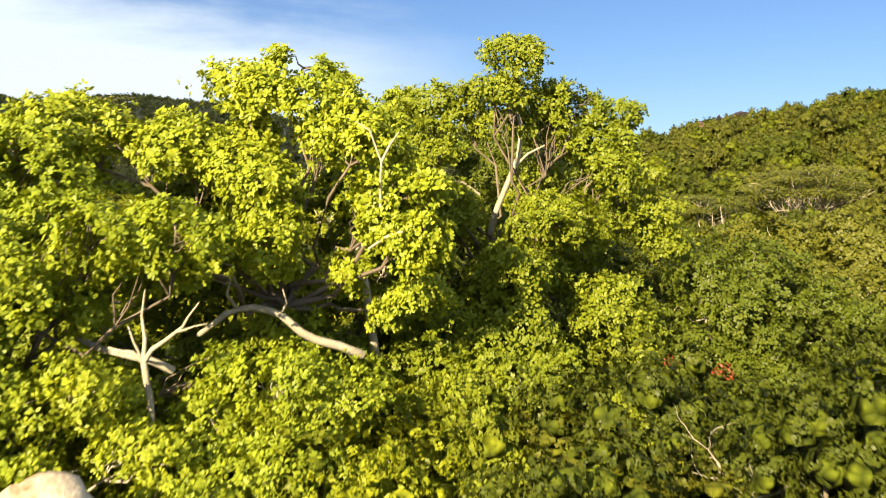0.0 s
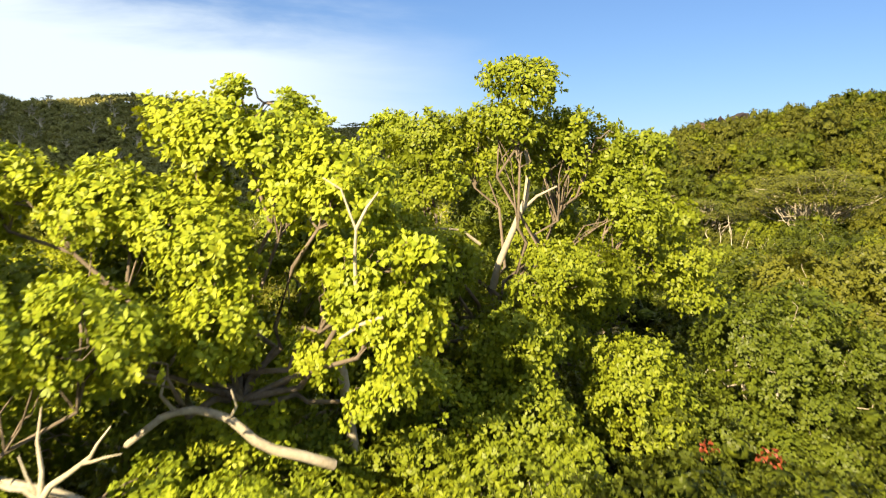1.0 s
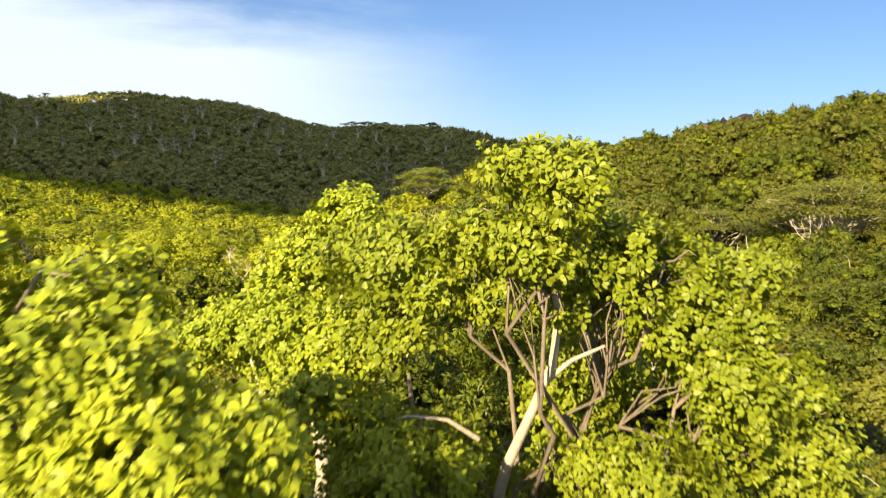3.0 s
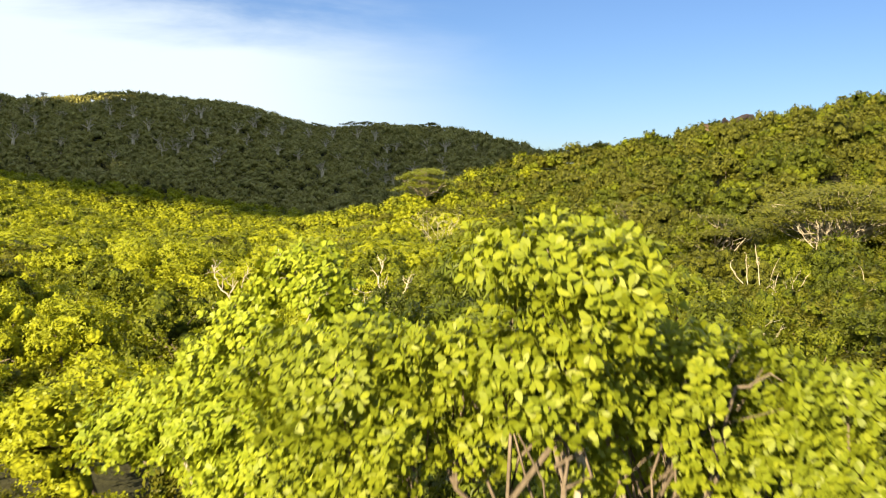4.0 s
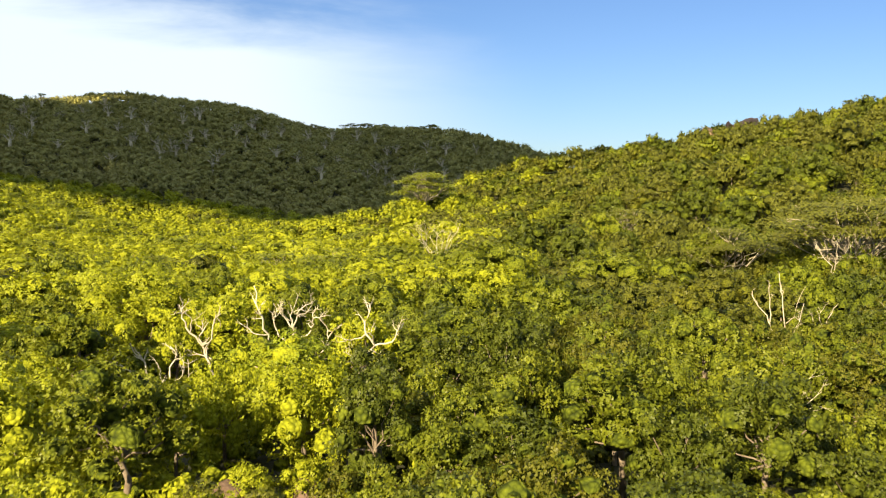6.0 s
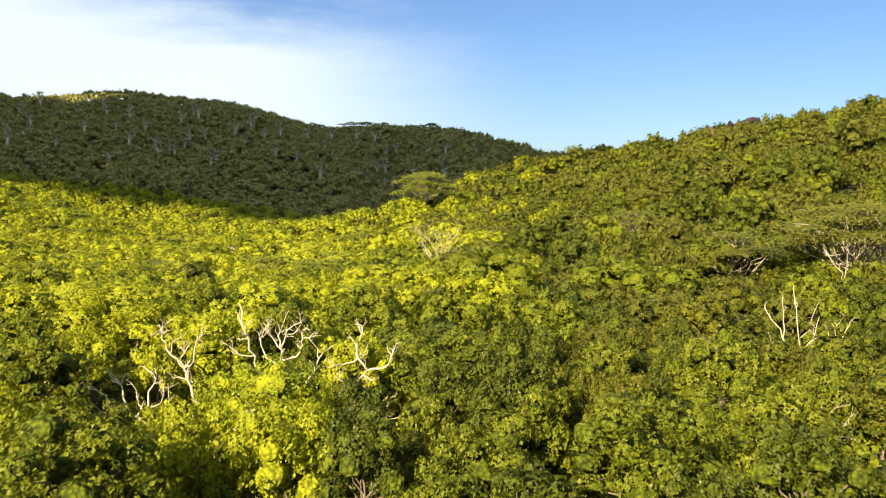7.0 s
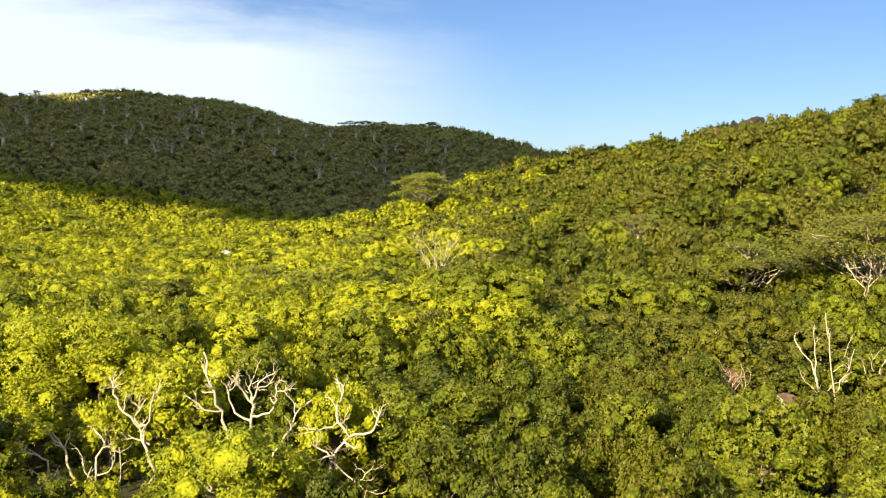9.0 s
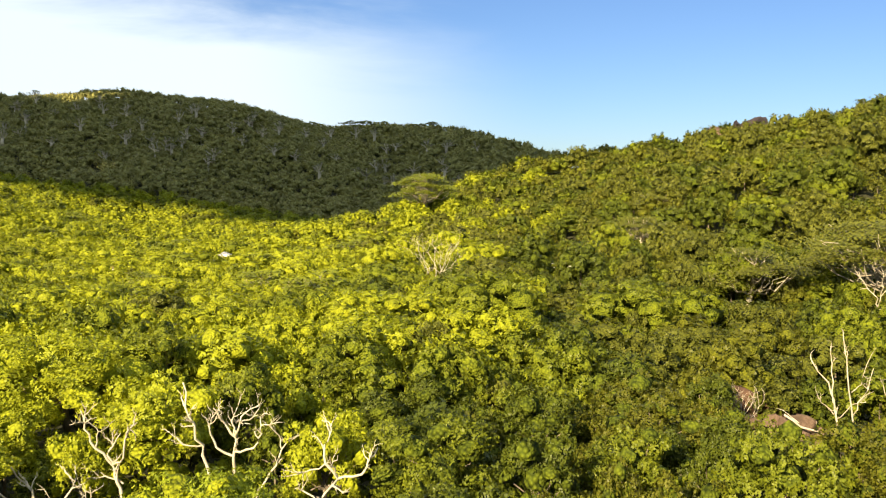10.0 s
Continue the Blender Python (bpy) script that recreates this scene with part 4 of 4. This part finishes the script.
def dead_tree(name, x, y, height, seed, label, stems=1, depth=4, spread=0.75, rise=0.08, radius=0.11, lean=(0, 0), mat=BLEACHED, fan=0.5):
    rng = np.random.default_rng(seed)
    root = new(name)
    root.location = (x, y, gz(x, y))
    for i in range(stems):
        g = Geo()
        ang = i * 6.283 / max(stems, 1) + rng.uniform(-0.5, 0.5)
        way = np.array([lean[0] + (math.cos(ang) * fan if stems > 1 else 0), lean[1] + (math.sin(ang) * fan if stems > 1 else 0), 1.0])
        grow(g, rng, (0.1 * i, 0, -0.4), way, height * 0.36, radius, depth, spread, rise, 6)
        part("stem", g, mat, root, smooth=True)
    return tagged(root, label, "dead tree", "bare trees")


def gnarled_tree(x, y, z, strokes, seed, label, mat=BLEACHED, twigs=2):
    """A leafless tree of hand-drawn limbs: each (radius, (across, up), ...) from its fork at height z; the first one goes down to the ground."""
    rng = np.random.default_rng(seed)
    root = new("dead_tree")
    root.location = (x, y, gz(x, y))
    rise = z - gz(x, y)
    sway = {}
    for i, (r, *line) in enumerate(strokes):
        g = Geo()
        pts = [np.array((u, sway.setdefault((u, v), rng.uniform(-0.5, 0.5)), v + rise)) for u, v in line]
        if i == 0:
            pts = [np.array((line[0][0] - 0.2, 0.1, -0.4))] + pts
        fine = [pts[0]]
        for p, q in zip(pts, pts[1:]):
            fine += list(bent(rng, p, q, 4, 0.05))[1:]
        tube(g, fine, r * 0.7, max(r * 0.3, 0.02), 6)
        for _ in range(twigs + len(line) // 2):
            j = rng.integers(len(fine) // 2, len(fine))
            way = unit(fine[j] - fine[j - 1]) + rng.normal(size=3) * 0.7 + np.array([0, 0, 0.35])
            grow(g, rng, fine[j], way, rng.uniform(0.35, 0.8), r * 0.38, 1, 0.8, 0.1, 4)
        part("limb", g, mat, root, smooth=True)
    return tagged(root, label, "dead tree", "bare trees")


WHITE = "bleached white dead tree with crooked bare limbs"
gnarled_tree(-4.4, 77.0, 3.6, [
    (0.15, (0, 0), (0.25, 1.4), (0.5, 1.9), (1.2, 2.65)), (0.11, (1.2, 2.65), (0.65, 3.4), (0.6, 4.2), (0.95, 4.95)), (0.10, (1.2, 2.65), (2.3, 2.95), (2.6, 3.6), (3.0, 4.1)),
    (0.06, (0.65, 3.4), (-0.3, 3.0), (-0.5, 3.2)), (0.06, (0.4, 1.8), (-0.4, 2.1), (-0.7, 2.3)), (0.08, (0.25, 1.4), (1.3, 0.6), (2.0, 0.2)), (0.05, (1.3, 0.6), (1.9, 0.7), (2.4, 1.2)),
    (0.06, (1.2, 2.65), (1.0, 3.5), (1.3, 4.0))], 1, WHITE)
gnarled_tree(-15.9, 80.4, 2.0, [
    (0.19, (0, 0), (-1.2, 0.4), (-2.0, 0.75), (-3.0, 0.6), (-3.9, 0.9)), (0.10, (-2.0, 0.75), (-3.1, 1.05), (-4.0, 0.95)), (0.11, (-2.0, 0.75), (-2.3, 1.7), (-2.6, 2.6), (-3.2, 3.1), (-3.4, 3.9)),
    (0.09, (-3.6, 0.9), (-3.6, 2.0), (-4.6, 2.5), (-5.1, 3.1)), (0.10, (-0.8, 0.6), (-0.8, 2.0), (-0.6, 3.0), (-0.8, 3.7)), (0.07, (-0.8, 0.6), (-1.4, 1.6), (-1.5, 2.3)),
    (0.07, (0.2, 0.0), (0.2, 1.6), (0.25, 2.8)), (0.06, (-0.8, 1.4), (0.0, 1.8), (-0.1, 2.2))], 2, "bleached low dead tree with long sprawling limbs")
gnarled_tree(-14.4, 81.7, 3.9, [
    (0.17, (0, 0), (-0.3, 0.8), (-0.7, 1.5)), (0.11, (-0.7, 1.5), (-1.5, 2.4), (-2.0, 3.4), (-2.2, 4.3)), (0.09, (-0.7, 1.5), (-0.9, 2.2), (-0.3, 3.1)), (0.09, (-0.7, 1.5), (0.1, 2.1), (0.3, 3.4), (0.6, 3.7)),
    (0.07, (0.0, 0.7), (-1.0, 1.0), (-1.9, 0.95)), (0.06, (-1.5, 2.4), (-1.4, 3.2), (-1.8, 3.9))], 3, WHITE, BARK_DEAD)
gnarled_tree(-9.4, 83.4, 4.7, [
    (0.17, (0, 0), (0.1, 1.0), (0.1, 1.6)), (0.11, (0.1, 1.6), (-0.5, 2.4), (-0.8, 3.4)), (0.11, (0.1, 1.6), (0.5, 2.6), (0.8, 3.3)), (0.10, (0.1, 1.0), (1.2, 1.3), (1.6, 2.0), (1.5, 2.7)),
    (0.10, (0, 0.6), (-0.9, 1.1), (-1.2, 2.2), (-1.0, 2.8)), (0.13, (-1.2, -0.5), (-1.6, 1.2), (-2.1, 3.0), (-2.5, 4.6)), (0.07, (-1.6, 1.2), (-2.6, 1.3), (-3.2, 1.7)),
    (0.11, (1.0, -1.8), (1.7, -0.6), (2.5, 1.0), (3.5, 2.0)), (0.08, (0.1, 1.6), (-0.1, 2.5), (0.2, 3.2)), (0.07, (0.5, 2.6), (1.1, 2.8), (1.5, 3.4)), (0.06, (2.5, 1.0), (2.4, 1.8), (2.0, 2.4))], 4, WHITE, twigs=3)
SLENDER = "pale bare tree of several slender upright stems"
gnarled_tree(33.8, 108.6, -1.4, [
    (0.17, (0, 0), (-0.8, 2.3), (-1.3, 4.4), (-2.9, 7.0)), (0.10, (-1.1, 3.6), (-1.1, 6.0), (-1.2, 8.2)), (0.13, (0.0, 0.2), (0.5, 1.8), (0.2, 5.9), (-0.2, 9.0)), (0.09, (0.5, 2.6), (1.3, 4.0), (2.0, 6.4)),
    (0.07, (-0.9, 2.6), (-2.0, 3.6), (-2.4, 4.2)), (0.07, (0.3, 4.5), (1.2, 5.0), (1.8, 7.5)), (0.06, (-0.8, 2.3), (0.6, 3.3), (1.6, 3.6))], 6, SLENDER, BARK_DEAD)
gnarled_tree(37.4, 108.5, -0.8, [
    (0.11, (0, 0), (0.3, 2.2), (0.8, 4.0), (1.2, 5.4)), (0.08, (0.3, 2.2), (-0.3, 3.6), (-0.6, 4.6)), (0.06, (0.6, 3.2), (0.1, 4.5), (0.3, 5.6))], 7, SLENDER, BARK_DEAD)
gnarled_tree(42.6, 106.0, 0.5, [
    (0.11, (0, 0), (0.8, 2.0), (0.9, 4.6)), (0.08, (0.8, 2.0), (2.0, 3.0), (2.6, 3.2)), (0.05, (0.85, 3.0), (0.3, 3.8), (0.1, 4.4))], 8, SLENDER, BARK_DEAD)
gnarled_tree(60.5, 158.0, 1.8, [
    (0.15, (0, 0), (-0.6, 2.6), (-2.2, 4.4), (-3.0, 6.0)), (0.10, (-0.3, 1.4), (0.2, 4.0), (-0.3, 6.6)), (0.09, (0.1, 2.8), (1.4, 4.2), (1.9, 5.6))], 9, SLENDER, BARK_DEAD)
dead_tree("dead_tree", -0.9, 242.0, 14.5, 9, "tall white bare tree with fanned limbs", 5, 4, 0.3, 0.06, 0.12, fan=0.32)
dead_tree("dead_tree", 4.0, 240.0, 10.0, 10, "tall white bare tree with fanned limbs", 3, 4, 0.35, 0.06, 0.10, fan=0.3)
dead_tree("bare_shrub", 4.9, 79.0, 3.4, 11, "thin brown leafless shrub", 4, 3, 0.5, 0.05, 0.05, mat=BARK_BROWN)
dead_tree("bare_shrub", 20.8, 75.5, 6.4, 12, "thin pale leafless shrub", 3, 3, 0.5, 0.05, 0.07)
dead_tree("bare_shrub", 4.7, 15.6, 2.6, 14, "dry leafless twigs in a green bush", 5, 3, 0.5, 0.05, 0.03, mat=BARK_PALE)
dead_tree("bare_shrub", 26.2, 110.6, 5.5, 13, "tangle of bare brown stems beside the rocks", 5, 3, 0.3, 0.1, 0.07, mat=BARK_PALE)


def fallen_log():
    rng = np.random.default_rng(3)
    g = Geo()
    a, b = np.array([28.6, 107.9, gz(28.6, 107.9) + 2.6]), np.array([32.0, 106.4, gz(32.0, 106.4) + 0.7])
    tube(g, bent(rng, a, b, 6, 0.03), 0.10, 0.06, 7)
    tube(g, bent(rng, a + (b - a) * 0.3, a + np.array([-0.6, 0.1, 0.5]), 4, 0.05), 0.05, 0.02, 6)
    tagged(part("fallen_log", g, BARK_PALE, smooth=True), "pale fallen log leaning across the rocks", "log")


fallen_log()


# ---------------------------------------------------------------- umbrella trees
def umbrella_tree(x, y, radius, height, seed, label, fork=0.32, pads=16, spray=0.55, count=260, thick=1.0, mat=LEAF_UMBRELLA):
    """A flat-topped tree: pale limbs that fan out under tiers of feathery foliage."""
    rng = np.random.default_rng(seed)
    root = new("umbrella_tree")
    root.location = (x, y, gz(x, y))
    trunk, limbs, crown = Geo(), Geo(), Geo()
    foot = np.array([0, 0, height * fork])
    tube(trunk, bent(rng, (0, 0, -0.5), foot, 4, 0.03), height * 0.028 * thick, height * 0.022 * thick, 7)
    part("trunk", trunk, BLEACHED if y > 800 else BARK_PALE, root, smooth=True)
    for i in range(pads):
        q = math.sqrt((i + 0.5) / pads)
        ang = i * 2.4 + rng.uniform(-0.3, 0.3)
        c = np.array([math.cos(ang) * q * radius * 0.82, math.sin(ang) * q * radius * 0.82, height * (0.96 - 0.26 * q ** 2 + rng.uniform(-0.2, 0.03))])
        limb = Geo()
        line = bent(rng, foot, c - np.array([0, 0, height * 0.02]), 6, 0.05, 0.1)
        tube(limb, line, height * 0.009 * thick, height * 0.003 * thick, 5)
        for _ in range(4):
            s = line[rng.integers(2, 5)]
            e = c + rng.normal(size=3) * np.array([1, 1, 0.12]) * radius * 0.14
            tube(limb, bent(rng, s, e, 4, 0.06), height * 0.004 * thick, height * 0.0015 * thick, 4)
        part("limb", limb, BLEACHED if y > 800 else BARK_DEAD, root, smooth=True)
        pr = radius * rng.uniform(0.26, 0.38)
        d = rng.normal(size=(count, 3)) * np.array([0.52, 0.52, 0.085]) * pr
        m = unit(rng.normal(size=(count, 3)) * 0.28 + np.array([-0.1, -0.25, 1.0]))
        a = unit(np.cross(m, rng.normal(size=(count, 3))))
        d[:, 2] -= 0.12 * np.hypot(d[:, 0], d[:, 1])
        L = spray * rng.uniform(0.6, 1.4, count)
        leaves_coarse(crown, c + d - a * L[:, None] * 0.5, a, m, L, L * 0.7)
    part("crown", crown, mat, root)
    return tagged(root, label, "tree", "umbrella trees")


FLAT_TOP = "flat-topped umbrella tree with pale fanned limbs"
umbrella_tree(72, 177, 14.5, 15.5 - gz(72, 177), 1, "wide flat-topped umbrella tree with pale fanned limbs", 0.34, 34, 0.46, 620, 1.3)
umbrella_tree(53, 188, 9.5, 9.0 - gz(53, 188), 2, FLAT_TOP, 0.36, 22, 0.42, 400, 1.8)
umbrella_tree(65, 326, 12.0, 10.5 - gz(65, 326), 3, FLAT_TOP, 0.4, 20, 0.65, 220, 2.2)
umbrella_tree(-9, 543, 18.5, 26.5 - gz(-9, 543), 4, "tall flat-topped umbrella tree standing on the spur", 0.34, 26, 0.9, 380, 1.3, mat=LEAF_GREEN)
umbrella_tree(240, 545, 11.0, 17.0, 7, "flat-topped tree standing on the ridge", 0.45, 10, 1.2, 90)
umbrella_tree(83, 372, 10.0, 12.0, 5, FLAT_TOP, 0.35, 14, 0.8, 200)
umbrella_tree(84, 168, 9.0, 12.0, 6, FLAT_TOP, 0.4, 18, 0.42, 500)
rng = np.random.default_rng(77)
for i in range(74):
    y = rng.uniform(845, 1040)
    x = rng.uniform(-0.5 * y, 40)
    umbrella_tree(x, y, rng.uniform(7, 10), rng.uniform(19, 25), 200 + i, "flat-topped pale-limbed tree on the shaded far hill", 0.5, 6, 1.7, 26, 2.6)
for x, y in ((-150, 1092), (-92, 1096), (-72, 1098), (-28, 1096), (-14, 1095), (-110, 1096)):
    umbrella_tree(x, y, rng.uniform(11, 14), rng.uniform(15, 17), int(400 - x), "flat-topped tree on the far skyline", 0.45, 7, 2.2, 50)
for x, y in ((-250, 640), (-235, 610), (-150, 560), (-285, 690), (-60, 440), (-128, 470), (-205, 500), (-52, 300), (-30, 330), (-88, 340), (-112, 300), (-36, 225), (-64, 240), (-20, 190)):
    umbrella_tree(x, y, 6 + y * 0.008, 9.5 + y * 0.005, int(600 - x), "sunlit flat-topped tree in the valley", 0.4, 12, 0.3 + y * 0.0015, 130, mat=LEAF_GREEN)


# ---------------------------------------------------------------- buildings among the trees
PLASTER = solid_material("plaster", (0.62, 0.6, 0.55), (0.76, 0.74, 0.68), (0.82, 0.8, 0.76), 0.6, 9.0, bump=0.15, rough=0.8)
ROOF_PALE = solid_material("roof_pale", (0.30, 0.30, 0.28), (0.42, 0.42, 0.40), (0.54, 0.54, 0.52), 0.5, 5.0, bump=0.2, rough=0.5)
ROOF_TAN = solid_material("roof_tan", (0.26, 0.15, 0.07), (0.4, 0.25, 0.13), (0.5, 0.34, 0.2), 0.5, 5.0, bump=0.2, rough=0.8)


def plain_material(name, colour, rough):
    m = bpy.data.materials.new(name)
    m.use_nodes = True
    p = m.node_tree.nodes["Principled BSDF"]
    p.inputs["Base Color"].default_value, p.inputs["Roughness"].default_value = (*colour, 1), rough
    return m


GLASS = plain_material("window_glass", (0.02, 0.025, 0.03), 0.08)


def box(geo, x0, y0, z0, x1, y1, z1):
    v = [(x, y, z) for x in (x0, x1) for y in (y0, y1) for z in (z0, z1)]
    q = [(0, 1, 3, 2), (4, 6, 7, 5), (0, 4, 5, 1), (2, 3, 7, 6), (0, 2, 6, 4), (1, 5, 7, 3)]
    return geo.add(v, [t for a, b, c, d in q for t in ((a, b, c), (a, c, d))])


def house(x, y, w, d, h, gable, label, roof_mat, wall_mat, turn=0.0, windows=3, up=0.0):
    root = new("house")
    root.matrix_basis = pose(x, y, gz(x, y) + up, 0, 0, turn)
    body = Geo()
    box(body, -w / 2, -d / 2, -1.5 - up, w / 2, d / 2, h)
    if gable > 0.5:
        body.add([(-w / 2, -d / 2, h), (w / 2, -d / 2, h), (0, -d / 2, h + gable), (-w / 2, d / 2, h), (w / 2, d / 2, h), (0, d / 2, h + gable)],
                 [(0, 1, 2), (3, 5, 4), (0, 2, 5), (0, 5, 3), (1, 4, 5), (1, 5, 2)])
    part("wall", body, wall_mat, root)
    top = Geo()
    e, t = 0.45, 0.14
    if gable > 0.5:
        for s in (-1, 1):
            a = np.array([(0, -d / 2 - e, h + gable + 0.05), (s * (w / 2 + e), -d / 2 - e, h - gable * e * 2 / w + 0.05),
                          (s * (w / 2 + e), d / 2 + e, h - gable * e * 2 / w + 0.05), (0, d / 2 + e, h + gable + 0.05)])
            v = np.concatenate([a, a + np.array([0, 0, t])])
            q = [(0, 1, 2, 3), (4, 7, 6, 5), (0, 4, 5, 1), (1, 5, 6, 2), (2, 6, 7, 3), (3, 7, 4, 0)]
            top.add(v, [k for a1, b1, c1, d1 in q for k in ((a1, b1, c1), (a1, c1, d1))])
    else:
        box(top, -w / 2 - e, -d / 2 - e, h + 0.01, w / 2 + e, d / 2 + e, h + 0.2)
    part("roof", top, roof_mat, root)
    for i in range(windows):
        cx = (i - (windows - 1) / 2) * w / (windows + 0.6)
        g, f = Geo(), Geo()
        box(g, cx - 0.55, -d / 2 - 0.03, h * 0.38, cx + 0.55, -d / 2 + 0.02, h * 0.86)
        win = part("window", g, GLASS, root, "dark window pane")
        for x0, x1, z0, z1 in ((-0.65, -0.55, 0.34, 0.9), (0.55, 0.65, 0.34, 0.9), (-0.55, 0.55, 0.34, 0.38), (-0.55, 0.55, 0.86, 0.9)):
            box(f, cx + x0, -d / 2 - 0.07, h * z0, cx + x1, -d / 2 + 0.02, h * z1)
        part("window_frame", f, PLASTER, win)
    return tagged(root, label, "house", "houses among trees")


house(-96.5, 438.0, 8.0, 7.0, 3.2, 1.5, "small white gabled house among the trees", ROOF_PALE, PLASTER, 12, 3, up=1.0)
house(34.0, 284.0, 6.0, 5.0, 3.0, 0.0, "low hut with a pale flat roof among trees", ROOF_PALE, PLASTER, -10, 2, up=0.9)
house(-94.0, 296.0, 4.5, 4.0, 2.6, 0.9, "small hut with a tan roof among trees", ROOF_TAN, PLASTER, 20, 2, up=4.2)
